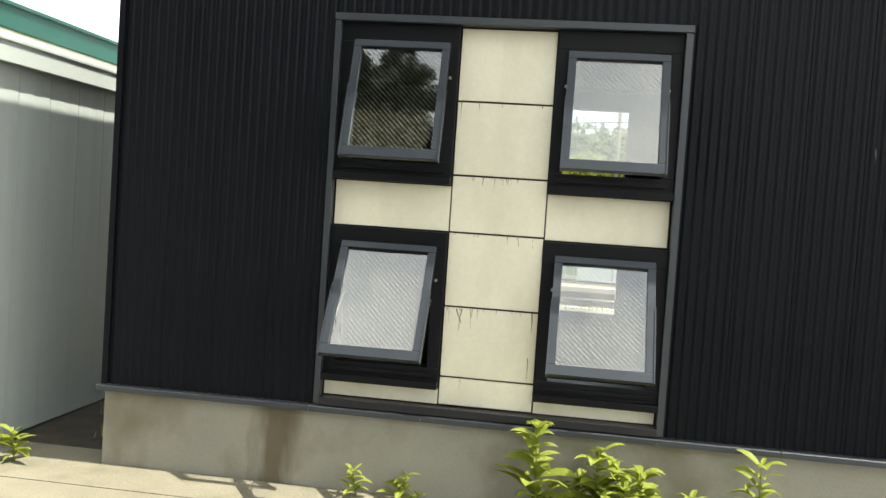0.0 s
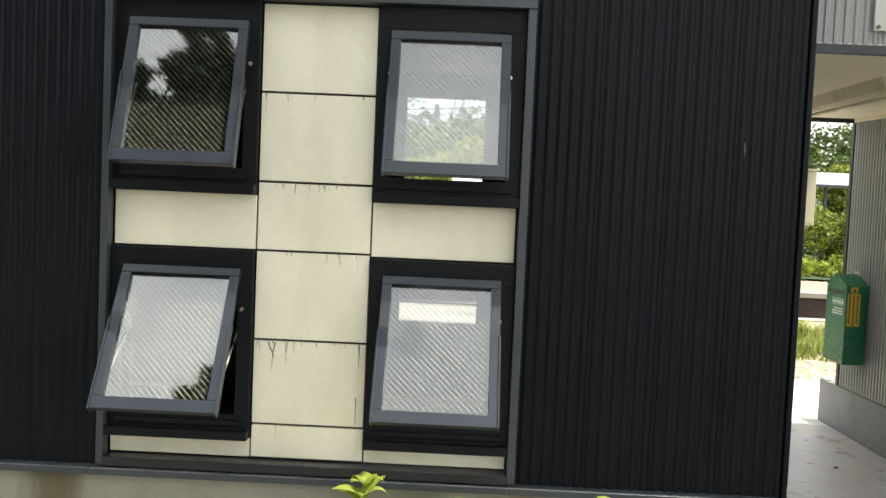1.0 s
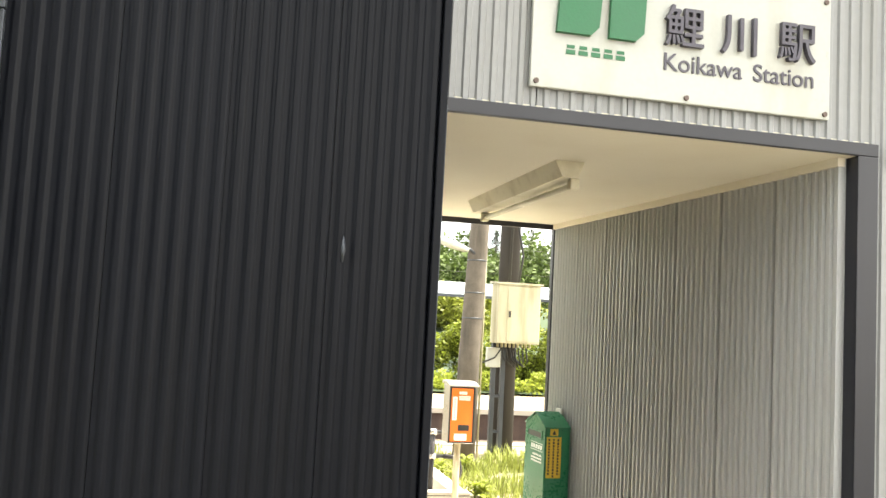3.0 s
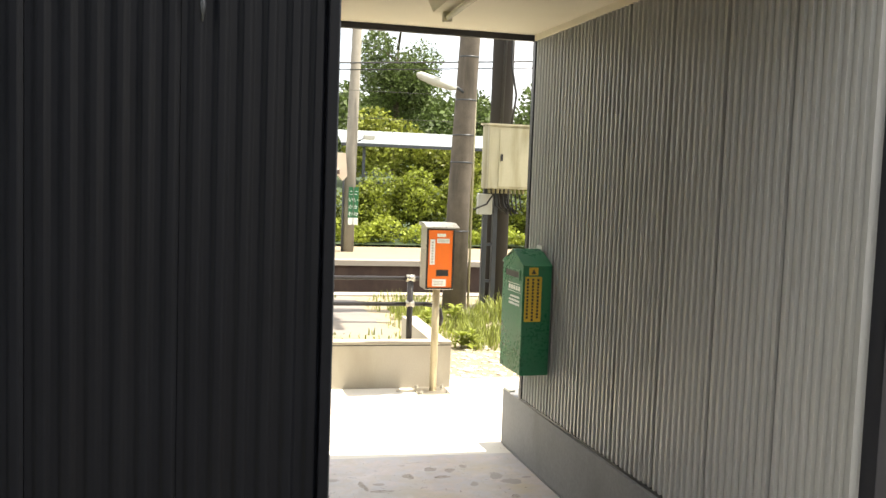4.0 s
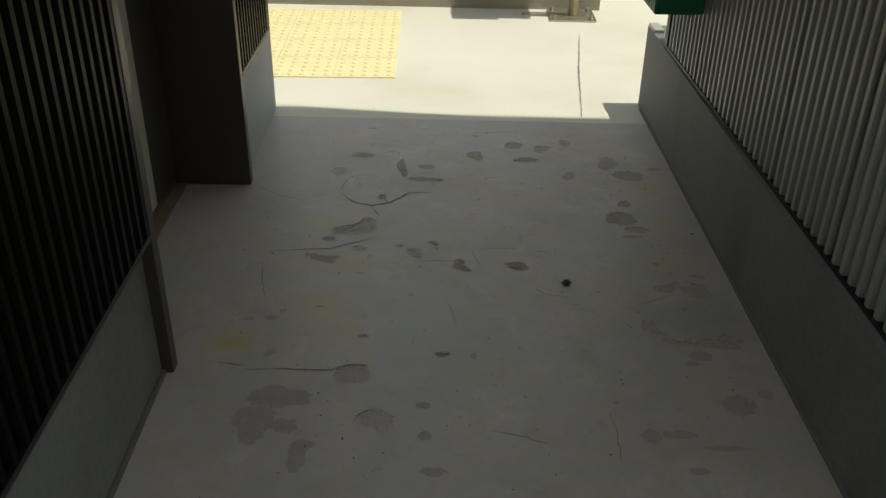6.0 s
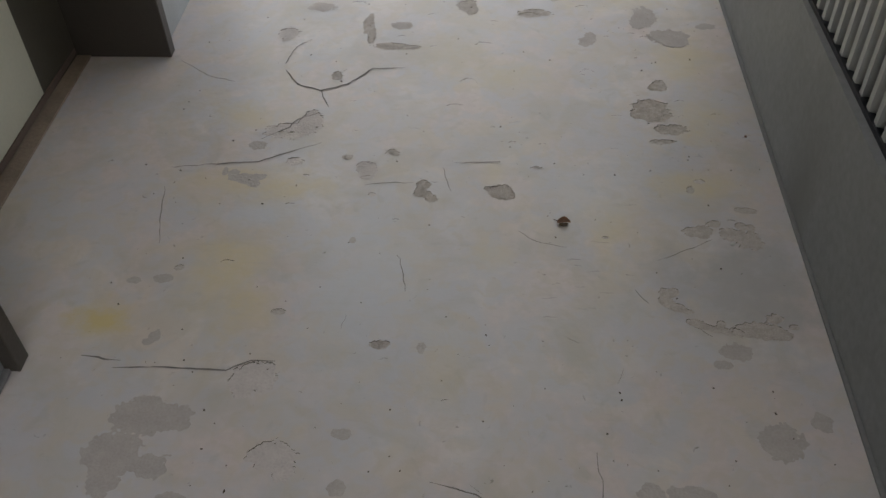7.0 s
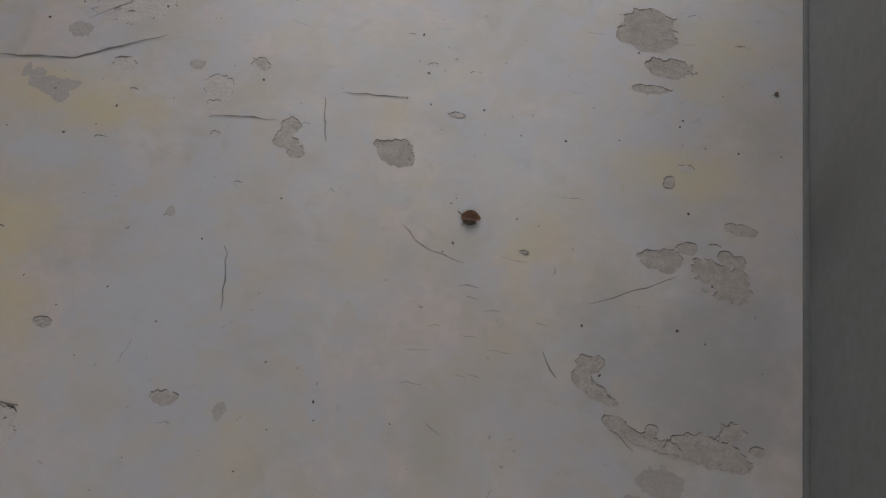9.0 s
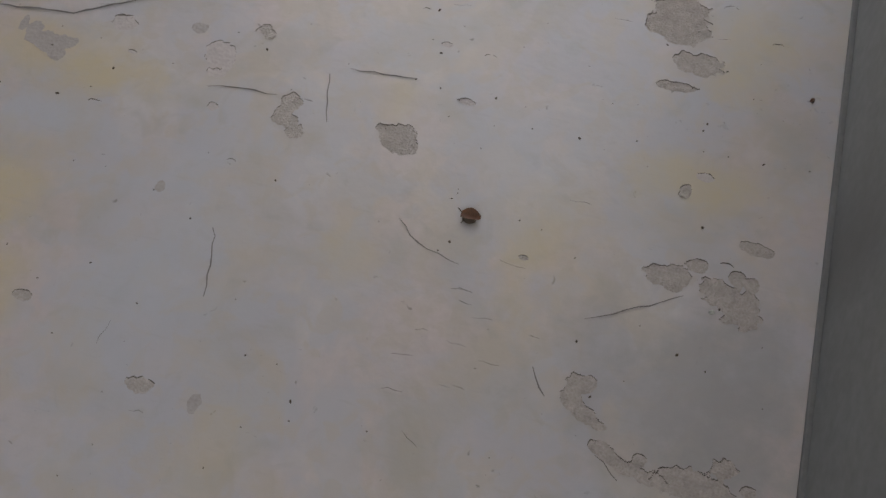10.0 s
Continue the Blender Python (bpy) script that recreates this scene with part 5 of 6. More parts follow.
for xa, xb, n in ((SX0 + 0.06, DX0 - 0.065, 16), (DX1 + 0.065, SX1 - 0.07, 16)):
    for k in range(n):
        z = PZ + 0.05 + k * 0.13
        bm = bmesh.new()
        prism(bm, [(SYF - 0.001, z), (SYF - 0.030, z), (SYF - 0.010, z + 0.128), (SYF - 0.001, z + 0.128)], 0, xa, xb)
        part("weatherboard", bm, M_board, body)
boxpart("corner_post", (SX1 - 0.07, SX1 + 0.02, SYF - 0.035, SYF + 0.05, PZ, SZ), M_board, sh, "pale blue corner board")
boxpart("corner_post", (SX0 - 0.02, SX0 + 0.06, SYF - 0.035, SYF + 0.05, PZ, SZ), M_board, sh, "pale blue corner board")
bm = bmesh.new()
prism(bm, [(SYF - 0.55, SZ), (SYF - 0.55, SZ + 0.06), (SYB + 0.3, SZ + 0.68), (SYB + 0.3, SZ + 0.6)], 0, SX0 - 0.4, SX1 + 0.38)
roof2 = part("roof", bm, M_roofw, sh, "white metal roof")
for k in range(11):
    x = SX0 - 0.3 + k * 0.42
    bm = bmesh.new()
    prism(bm, [(x - 0.06, SZ + 0.20), (x + 0.06, SZ + 0.20), (x, SZ + 0.27)], 1, SYF - 0.02, SYF + 0.02)
    part("snow_guard", bm, M_galv, roof2)
boxpart("fascia", (SX0 - 0.41, SX1 + 0.39, SYF - 0.575, SYF - 0.551, SZ - 0.06, SZ + 0.055), M_brown, sh, "brown fascia")
dr = boxpart("door_frame", (DX0 - 0.055, DX1 + 0.055, SYF + 0.02, SYF + 0.06, 1.50, 1.565), M_white, sh, "white door frame")
for xa, xb in ((DX0 - 0.055, DX0 - 0.005), (DX1 + 0.005, DX1 + 0.055)):
    boxpart("door_post", (xa, xb, SYF + 0.02, SYF + 0.06, PZ, 1.4995), M_white, sh)
mid_x = (DX0 + DX1) / 2
for xa, xb in ((DX0, mid_x - 0.01), (mid_x + 0.01, DX1)):
    bm = bmesh.new()
    box(bm, xa, xb, SYF + 0.03, SYF + 0.055, PZ + 0.02, 0.62)
    for d in ((xa, xa + 0.055, 0.62, 1.49), (xb - 0.055, xb, 0.62, 1.49), (xa + 0.055, xb - 0.055, 1.44, 1.49)):
        box(bm, d[0], d[1], SYF + 0.03, SYF + 0.055, d[2], d[3])
    dl = part("door_leaf", bm, M_doorw, sh, "white sliding door leaf")
    pn = boxpart("pane", (xa + 0.0555, xb - 0.0555, SYF + 0.04, SYF + 0.046, 0.6205, 1.4395), M_frost, dl, "brownish film-covered glass")
boxpart("back_panel", (SX0 + 0.12, SX1 - 0.12, SYB - 0.1, SYB - 0.02, PZ, SZ), M_soffit, sh)
boxpart("number_plate", (1.265, 1.585, SYF - 0.045, SYF - 0.031, 1.09, 1.385), M_gtxt, sh, "white platform number plate")
text("numeral", "2", 0.30, (1.425, SYF - 0.05, 1.135), M_black, sh, align="CENTER")
boxpart("meter", (1.78, 1.92, SYF - 0.10, SYF - 0.031, 0.75, 1.05), M_brown, sh, "brown meter box")
boxpart("down_pipe", (1.83, 1.87, SYF - 0.06, SYF - 0.031, PZ, 0.7495), M_white, sh)
nb = boxpart("name_board", (-1.5, -0.68, SYF - 0.06, SYF - 0.031, 0.92, 1.52), M_gtxt, sh, "white station name board")
text("board_letters", "\u9bc9 \u5ddd", 0.2, (-1.32, SYF - 0.064, 1.30), M_black, nb)
boxpart("board_stripe", (-1.5, -0.68, SYF - 0.064, SYF - 0.0605, 1.17, 1.21), M_letter, nb)
boxpart("board_bar", (-1.35, -0.85, SYF - 0.064, SYF - 0.0605, 1.05, 1.09), M_letter, nb)
boxpart("small_board", (-1.45, -0.85, SYF - 0.055, SYF - 0.031, 0.70, 0.84), M_brown, sh)
boxpart("entry_lamp", (0.15, 0.75, SYF - 0.12, SYF - 0.031, 1.64, 1.71), M_lampw, sh, "yellowed strip lamp", 0.01)
horn = thing("cream_hood_panel", "cream metal hood panel at the end of the hut's eaves", "panel", (2.28, 20.75, 1.98))
bm = bmesh.new()
prism(bm, [(-0.24, 0.38), (0.22, 0.36), (0.27, -0.22), (0.16, -0.34), (0.02, -0.20), (-0.24, -0.12)], 1, -0.12, 0.12)
part("panel", bm, M_hood, horn)
boxpart("hanger", (-0.2, -0.16, 0.0, 0.04, 0.2, 0.42), M_brown, horn)

# pole with the green station name plates
np_ = thing("name_pole", "concrete pole with green station name plates", "pole", (2.88, 22.2, PZ))
bm = bmesh.new()
tube(bm, [(-0.08, 0, -0.2), (-0.05, 0, 2.5), (0.1, 0, 9.5)], [0.165, 0.155, 0.11], 16)
part("shaft", bm, M_concp, np_)
for x in (-0.115, 0.03):
    pl = boxpart("name_plate", (x, x + 0.125, -0.22, -0.19, 0.74, 1.76), M_lgreen, np_, "green name plate")
    boxpart("plate_foot", (x, x + 0.125, -0.2235, -0.2205, 0.74, 0.93), M_gtxt, pl)
    for k, ch in enumerate("\u3053\u3044\u304b\u308f"):
        text("plate_letter", ch, 0.13, (x + 0.0625, -0.2235, 1.56 - k * 0.19), M_gtxt, pl, align="CENTER")
bm = bmesh.new()
tube(bm, [(0.12, -0.02, 3.0), (0.3, -0.02, 3.1)], 0.02, 6)
la = part("lamp_arm", bm, M_galv, np_)
boxpart("lamp_head", (0.27, 0.58, -0.1, 0.06, 3.06, 3.18), M_white, la, "white lamp head", 0.03)
bm = bmesh.new()
tube(bm, [(-0.25, -0.1, -0.1), (-0.25, -0.1, 2.6)], 0.03, 8)
part("side_pipe", bm, M_galv, np_)
pst = thing("signal_post", "thin white post on the platform", "post", (-2.05, 20.9, PZ))
bm = bmesh.new()
tube(bm, [(0, 0, 0), (0, 0, 2.6)], 0.035, 8)
part("shaft", bm, M_white, pst)

# long white roof behind the bushes
lr = thing("long_shelter", "long open shelter with a pale ribbed metal roof", "shelter")
for k in range(52):
    x = 3.4 + k * 0.36
    bm = bmesh.new()
    prism(bm, [(29.6, 2.92), (29.6, 2.98), (31.6, 3.52), (31.6, 3.46)], 0, x, x + 0.345)
    part("roof_sheet", bm, M_roofg, lr)
boxpart("gutter", (3.4, 22.1, 29.5, 29.598, 2.86, 2.96), M_galv, lr)
for x in (4.2, 8.0, 12.0, 16.0, 20.0):
    boxpart("post", (x, x + 0.1, 29.8, 29.9, -0.3, 2.96), M_galv, lr)

# street lamp, masts and wires in the distance
sl = thing("street_lamp", "grey street lamp with a curved arm", "street lamp", (4.0, 40, 0.4))
bm = bmesh.new()
tube(bm, [(0, 0, 0), (0, 0, 3.9), (-0.1, 0, 4.4), (-0.4, 0, 4.72), (-0.85, 0, 4.85)], [0.06, 0.045, 0.04, 0.035, 0.035], 8)
part("pole", bm, M_steel, sl)
boxpart("lamp_head", (-1.25, -0.8, -0.1, 0.1, 4.8, 4.9), M_galv, sl, "", 0.02)
for x, y, rad, h, lab in ((1.15, 40, 0.05, 6.6, "thin metal light mast in the distance"), (0.22, 42, 0.14, 11, "concrete utility pole in the distance")):
    ms = thing("light_mast" if rad < 0.1 else "utility_pole", lab, "pole", (x, y, 0.3))
    bm = bmesh.new()
    tube(bm, [(0, 0, 0), (0, 0, h)], [rad, rad * 0.7], 10)
    part("shaft", bm, M_steel if rad < 0.1 else M_concp, ms)
wires = thing("overhead_wires", "thin overhead wires above the tracks", "wires")
for y, z, sag, rr, rise in ((22.0, 4.75, 0.15, 0.022, 0.29), (22.0, 4.70, 0.28, 0.016, 0.28), (22.0, 4.15, 0.1, 0.006, 0.02), (22.1, 3.45, 0.12, 0.006, 0.02)):
    bm = bmesh.new()
    tube(bm, [(-22 + k * 4.4, y, z - sag * math.sin(math.pi * k / 10) + (k - 5) * rise) for k in range(11)], rr, 5)
    part("wire", bm, M_wire, wires)
hut = thing("far_house", "dark-roofed house among the trees", "house", (4.1, 60, 4.6))
boxpart("wall", (-1.0, 1.0, 0, 2, 0, 0.75), M_shed, hut)
bm = bmesh.new()
prism(bm, [(-0.25, 0.7), (1, 1.35), (2.25, 0.7)], 0, -1.2, 1.2)
part("roof", bm, M_trim, hut, "dark roof")

# ---- greenery across the tracks ----
def thicket(name, spec, leaf, material, seed, label):
    pts, sz = [], []
    g = np.random.default_rng(seed)
    for i, (x, y, z, rx, ry, rz, n) in enumerate(spec):
        pts.append(blob_points(n, (x, y, z), (rx, ry, rz), seed * 91 + i, 10, 0.6))
        sz.append(g.uniform(0.65, 1.35, n) * leaf)
    me = leaves_mesh(name, np.concatenate(pts), np.concatenate(sz), material, seed, 0.5, 0.62)
    return tagged(new(name, me), label, "bushes", kind="stuff")


g0 = random.Random(11)
thicket("bushes", [(x + g0.uniform(-.5, .5), 26.2 + g0.uniform(-.8, .8), 0.75 + g0.uniform(-.2, .35), 1.35, 1.2, 1.45, 5200) for x in (-14, -12, -10, -8, -6, -4, -2.6, 2.4, 3.8, 5.0, 6.2, 7.4, 8.8, 10.2, 11.8, 13.4, 15, 17)], 0.115, M_bush, 1, "dense sunlit bushes behind the far platform")
thicket("low_shrubs", [(x, 24.6 + g0.uniform(-.2, .2), 0.0, 0.8, 0.5, 0.55, 900) for x in (2.6, 3.4, 4.3, 5.2, 6.1, 7.0, 7.9, 8.8, 9.7, 10.6, 11.5, 12.4)], 0.11, M_weed, 2, "low bright shrubs along the platform")
thicket("bright_trees", [(x + g0.uniform(-1, 1), 44 + g0.uniform(-4, 5), 2.5 + g0.uniform(-.6, .8), 2.6, 2.2, 2.0, 4200) for x in (-16, -12, -8, -4.5, -1, 1.2, 3.2, 6, 9, 12, 15, 18, 21, 24)], 0.22, M_forest2, 3, "sunlit broad-leaved trees at the foot of the hill")
thicket("hill_forest", [(-45 + k * 2.3 + g0.uniform(-1, 1), 60 + row * 7 + g0.uniform(-2, 2), 4.4 + row * 0.95 + g0.uniform(-.9, 1.0), 2.7, 2.5, 2.6 + g0.random(), 900) for row in range(4) for k in range(48)], 0.42, M_forest, 4, "wooded hillside with uneven tree tops")
bm = bmesh.new()
xs = [-160 + i * 12 for i in range(28)]
prv = None
for y, z in ((24.05, -0.27), (28, 0.1), (34, 0.5), (55, 2.9), (80, 5.0), (110, 7.2)):
    row_ = [bm.verts.new((x, y, z + noise.noise((x * 0.05, y * 0.05, 0)) * (1.2 if y > 50 else 0.1))) for x in xs]
    if prv:
        for i in range(len(xs) - 1):
            bm.faces.new((prv[i], prv[i + 1], row_[i + 1], row_[i]))
    prv = row_
M_under = mat("forest_floor", (0.03, 0.05, 0.018), 0.95, 0.0, 0.3, 0.5, 6, 0.5)
tagged(part("hillside", bm, M_under), "shaded ground of the wooded hill", "hill", kind="structure")
for i, (x, y, h, rd) in enumerate(((-9, 84, 6.5, 1.5), (-4.5, 82, 6.0, 1.3), (0.5, 80, 5.6, 1.3), (4.0, 84, 6.4, 1.4), (14, 80, 6.6, 1.6), (18, 84, 7.0, 1.5), (24, 80, 6.2, 1.5), (29, 84, 7, 1.5))):
    conifer("cedar_tree", (x, y, 5.0), h, rd, 900, 30 + i, "distant dark cedar on the ridge")
tree("broadleaf_tree", (8.2, 46, 0.6), 9.6, (3.0, 2.6, 3.4), 16000, 0.19, M_forest, 21, "large dark broad-leaved tree above the far platform")

# cedars on the open side, which the window panes mirror
for i, (x, y, h) in enumerate(((-4.0, -10.6, 12.9), (-5.5, -10.0, 12.9), (-6.8, -10.4, 13.4), (-8.5, -10.2, 12.6), (-10.4, -10.8, 13.2), (-6.9, -13.4, 17.6), (-8.4, -13.0, 17.9))):
    conifer("cedar_tree", (x, y, GZ), h, 2.7, 26000, 50 + i, "tall dark cedar facing the station front")

# ---- the white shed and the roof beside the dark building ----
SXF = -5.82
wall_shed = wall("wall_shed", [(SXF - 0.12, SXF - 0.014, -3.5, 9.0, -0.3, 2.62)], M_shed, "white steel-panelled shed wall")
clad(wall_shed, -3.5, 9.0, -0.17, 2.5, SXF, M_shed, 0.19, 0.0025, 0.38, 90)
tagged(boxpart("shed_base", (SXF - 0.11, SXF + 0.012, -3.5, 9.0, -0.4, -0.171), M_galv), "grey foot rail of the shed wall", "trim", kind="structure")
se = thing("shed_eaves", "white shed eaves with a two-step fascia", "eaves", kind="structure")
boxpart("fascia", (SXF + 0.05, SXF + 0.075, -3.5, 9.0, 2.40, 2.535), M_shed, se, "", 0.004)
boxpart("cap", (SXF + 0.02, SXF + 0.09, -3.5, 9.0, 2.5355, 2.565), M_shed, se, "", 0.006)
boxpart("soffit", (SXF + 0.001, SXF + 0.049, -3.5, 9.0, 2.44, 2.47), M_shed, se)
boxpart("roof_sheet", (-8.5, SXF + 0.019, -3.5, 9.0, 2.535, 2.562), M_shed, se)
tr_ = thing("teal_roof_house", "neighbouring house with a teal roof edge and cream soffit", "house")
boxpart("fascia", (-7.35, -7.28, -4, 14, 3.03, 3.24), M_teal, tr_, "teal painted fascia", 0.01)
boxpart("soffit", (-8.2, -7.351, -4, 14, 3.02, 3.05), M_soffit, tr_, "cream soffit")
boxpart("wall", (-8.6, -8.2, -4, 14, -0.2, 3.2), M_soffit, tr_, "cream wall")
bm = bmesh.new()
prism(bm, [(-7.25, 3.241), (-7.25, 3.27), (-10.5, 4.3), (-10.5, 4.2)], 1, -4, 14)
part("roof", bm, M_teal, tr_, "teal metal roof")
for k in range(8):
    y = -2 + k * 1.8
    boxpart("rafter_end", (-7.9, -7.36, y, y + 0.09, 2.96, 3.019), M_shed, tr_)

# ---- wear on the floor ----
def patch(kind, *lobes):
    """A ragged patch made of overlapping lobes (x, y, rx, ry): coating gone (0), scuffed grey (1), a dark edge shadow
    alone (2), a hollow with an edge shadow (3).
    """
    k = len(floor.children)
    lift = 0.00025 + 0.00004 * (k % 17)
    r = random.Random(k)
    ox, oy = r.uniform(0, 50), r.uniform(0, 50)
    small = min(min(q[2], q[3]) for q in lobes)
    step = min(0.004, max(0.0012, small / 6))
    x0, x1 = min(q[0] - q[2] * 1.4 for q in lobes), max(q[0] + q[2] * 1.4 for q in lobes)
    y0, y1 = min(q[1] - q[3] * 1.4 for q in lobes), max(q[1] + q[3] * 1.4 for q in lobes)
    nx, ny = int((x1 - x0) / step) + 2, int((y1 - y0) / step) + 2

    def field(x, y):
        near = sum(math.exp(-5 * math.hypot((x - a) / rx, (y - b) / ry)) for a, b, rx, ry in lobes)
        f = 1 + math.log(near + 1e-9) / 5
        return f + 0.30 * noise.noise((x * 50 + ox, y * 50 + oy, k)) + 0.24 * noise.noise((x * 125 + ox, y * 125, k)) + 0.10 * noise.noise((x * 420, y * 420 + oy, k))

    grid = [[field(x0 + a * step, y0 + b * step) for b in range(ny)] for a in range(nx)]
    verts, faces, index, rim = [], [], {}, []

    def vert(p):
        key = (round(p[0], 5), round(p[1], 5))
        if key not in index:
            index[key] = len(verts)
            verts.append((p[0], p[1], lift))
        return index[key]

    for a in range(nx - 1):
        for b in range(ny - 1):
            cell = [(a, b), (a + 1, b), (a + 1, b + 1), (a, b + 1)]
            vals = [grid[u][v] for u, v in cell]
            if max(vals) <= 0:
                continue
            poly, cut = [], []
            for c in range(4):
                (u, v), (u2, v2) = cell[c], cell[(c + 1) % 4]
                f, f2 = vals[c], vals[(c + 1) % 4]
                if f > 0:
                    poly.append((x0 + u * step, y0 + v * step))
                if (f > 0) != (f2 > 0):
                    w = f / (f - f2)
                    cut.append((x0 + (u + (u2 - u) * w) * step, y0 + (v + (v2 - v) * w) * step))
                    poly.append(cut[-1])
            ids = list(dict.fromkeys(vert(p) for p in poly))
            if len(ids) > 2:
                faces.append(ids)
            if len(cut) == 2:
                gx, gy = vals[1] + vals[2] - vals[0] - vals[3], vals[2] + vals[3] - vals[0] - vals[1]
                rim.append((cut, gx, gy))
    if kind != 2:
        me = bpy.data.meshes.new("bare_patch")
        me.from_pydata(verts, [], faces)
        me.materials.append((M_peel, M_scuff, M_peel, M_hollow)[kind])
        ob = new("bare_patch", me)
        ob.parent = floor
        ob["label"] = ("patch of bare rough screed", "grey scuffed patch", "", "hollow blister in the coating")[kind]
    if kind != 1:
        # flat dark strips paint the shade along the step in the coating
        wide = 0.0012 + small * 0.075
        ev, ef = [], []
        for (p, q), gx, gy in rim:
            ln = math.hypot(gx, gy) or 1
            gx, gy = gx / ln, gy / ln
            side = -gy + 0.35 * gx          # dark strip on the far edge and the near-side edge, as their shade
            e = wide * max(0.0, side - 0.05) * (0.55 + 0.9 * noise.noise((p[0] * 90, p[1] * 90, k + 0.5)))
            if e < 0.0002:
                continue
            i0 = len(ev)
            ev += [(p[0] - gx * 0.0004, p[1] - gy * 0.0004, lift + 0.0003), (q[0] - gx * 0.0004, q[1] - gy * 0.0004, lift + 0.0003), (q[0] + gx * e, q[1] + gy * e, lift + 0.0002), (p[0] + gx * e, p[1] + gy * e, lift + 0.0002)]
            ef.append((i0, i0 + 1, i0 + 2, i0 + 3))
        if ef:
            me = bpy.data.meshes.new("edge_shade")
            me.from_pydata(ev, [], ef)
            me.materials.append(M_edgeshade)
            new("edge_shade", me).parent = floor


def crack(width, *pts):
    """A jagged crack through a few bends."""
    r = random.Random(int(abs(pts[0][0] * 1000 + pts[0][1] * 333)))
    line = []
    for a, b in zip(pts, pts[1:]):
        n = max(3, int(math.dist(a, b) / 0.016))
        for i in range(n):
            u = i / n
            j = 0.0022
            line.append((a[0] + (b[0] - a[0]) * u + r.uniform(-j, j), a[1] + (b[1] - a[1]) * u + r.uniform(-j, j)))
    line.append(pts[-1])
    bm = bmesh.new()
    prev_v = None
    for i, (x, y) in enumerate(line):
        q = line[min(i + 1, len(line) - 1)]
        p = line[max(i - 1, 0)]
        dx, dy = q[0] - p[0], q[1] - p[1]
        ln = math.hypot(dx, dy) or 1
        f = width * 0.72 * (0.35 + 0.65 * math.sin(math.pi * (i + 0.5) / len(line))) * r.uniform(0.5, 1.2)
        a, b = bm.verts.new((x - dy / ln * f, y + dx / ln * f, 0.0013)), bm.verts.new((x + dy / ln * f, y - dx / ln * f, 0.0013))
        if prev_v:
            bm.faces.new((prev_v[0], prev_v[1], b, a))
        prev_v = (a, b)
    part("crack", bm, M_crackline, floor)


M_crackline = mat("grey_crack", (0.17, 0.155, 0.145), 0.95, 0.0, 0.4, 40, 200)
patch(0, (1.256, 2.278, 0.041, 0.025), (1.268, 2.241, 0.045, 0.034), (1.227, 2.236, 0.021, 0.019))
patch(0, (1.306, 2.178, 0.037, 0.021), (1.284, 2.177, 0.018, 0.016))
patch(0, (1.284, 2.128, 0.032, 0.008), (1.263, 2.125, 0.016, 0.007))
patch(0, (1.308, 1.809, 0.017, 0.015), (1.336, 1.812, 0.028, 0.014), (1.363, 1.838, 0.016, 0.012), (1.335, 1.796, 0.015, 0.008))
patch(0, (1.440, 1.884, 0.018, 0.010), (1.428, 1.884, 0.012, 0.008), (1.455, 1.882, 0.009, 0.006))
patch(0, (1.401, 1.804, 0.031, 0.020), (1.420, 1.832, 0.012, 0.012), (1.441, 1.829, 0.010, 0.012), (1.433, 1.778, 0.025, 0.020), (1.442, 1.798, 0.014, 0.017))
patch(0, (1.243, 1.621, 0.020, 0.014), (1.234, 1.602, 0.014, 0.012), (1.258, 1.583, 0.016, 0.013), (1.278, 1.573, 0.010, 0.006), (1.244, 1.592, 0.014, 0.011))
patch(0, (1.287, 1.546, 0.015, 0.011), (1.307, 1.535, 0.019, 0.007), (1.327, 1.528, 0.019, 0.008), (1.339, 1.544, 0.009, 0.009), (1.357, 1.525, 0.022, 0.010))
patch(0, (1.412, 1.530, 0.050, 0.019), (1.446, 1.563, 0.016, 0.013), (1.480, 1.543, 0.011, 0.007), (1.382, 1.529, 0.022, 0.011), (1.439, 1.521, 0.035, 0.014))
patch(0, (0.885, 1.928, 0.033, 0.018), (0.895, 1.910, 0.026, 0.016))
patch(0, (0.705, 1.937, 0.016, 0.018), (0.707, 1.906, 0.024, 0.012), (0.729, 1.888, 0.014, 0.011), (0.694, 1.915, 0.010, 0.011))
patch(3, (0.560, 1.995, 0.025, 0.023), (0.580, 1.983, 0.010, 0.017), (0.569, 1.957, 0.017, 0.008))
patch(0, (0.661, 1.453, 0.017, 0.012), (0.675, 1.456, 0.008, 0.006))
patch(1, (0.243, 1.954, 0.013, 0.021), (0.276, 1.940, 0.029, 0.020), (0.308, 1.948, 0.016, 0.012), (0.300, 1.923, 0.016, 0.013), (0.221, 1.966, 0.008, 0.016))
patch(3, (0.382, 2.010, 0.023, 0.015))
patch(1, (0.509, 2.033, 0.013, 0.010))
patch(0, (0.616, 2.059, 0.012, 0.009), (0.627, 2.050, 0.009, 0.009))
patch(2, (0.985, 2.103, 0.010, 0.005))
patch(0, (1.324, 1.949, 0.009, 0.013))
patch(2, (1.335, 2.298, 0.013, 0.006))
patch(1, (0.746, 1.449, 0.010, 0.014))
patch(1, (0.566, 1.745, 0.008, 0.011))
patch(0, (0.477, 2.651, 0.015, 0.056), (0.496, 2.585, 0.012, 0.043), (0.555, 2.532, 0.044, 0.018), (0.615, 2.528, 0.026, 0.012))
patch(3, (0.346, 2.132, 0.063, 0.032), (0.395, 2.175, 0.029, 0.042))
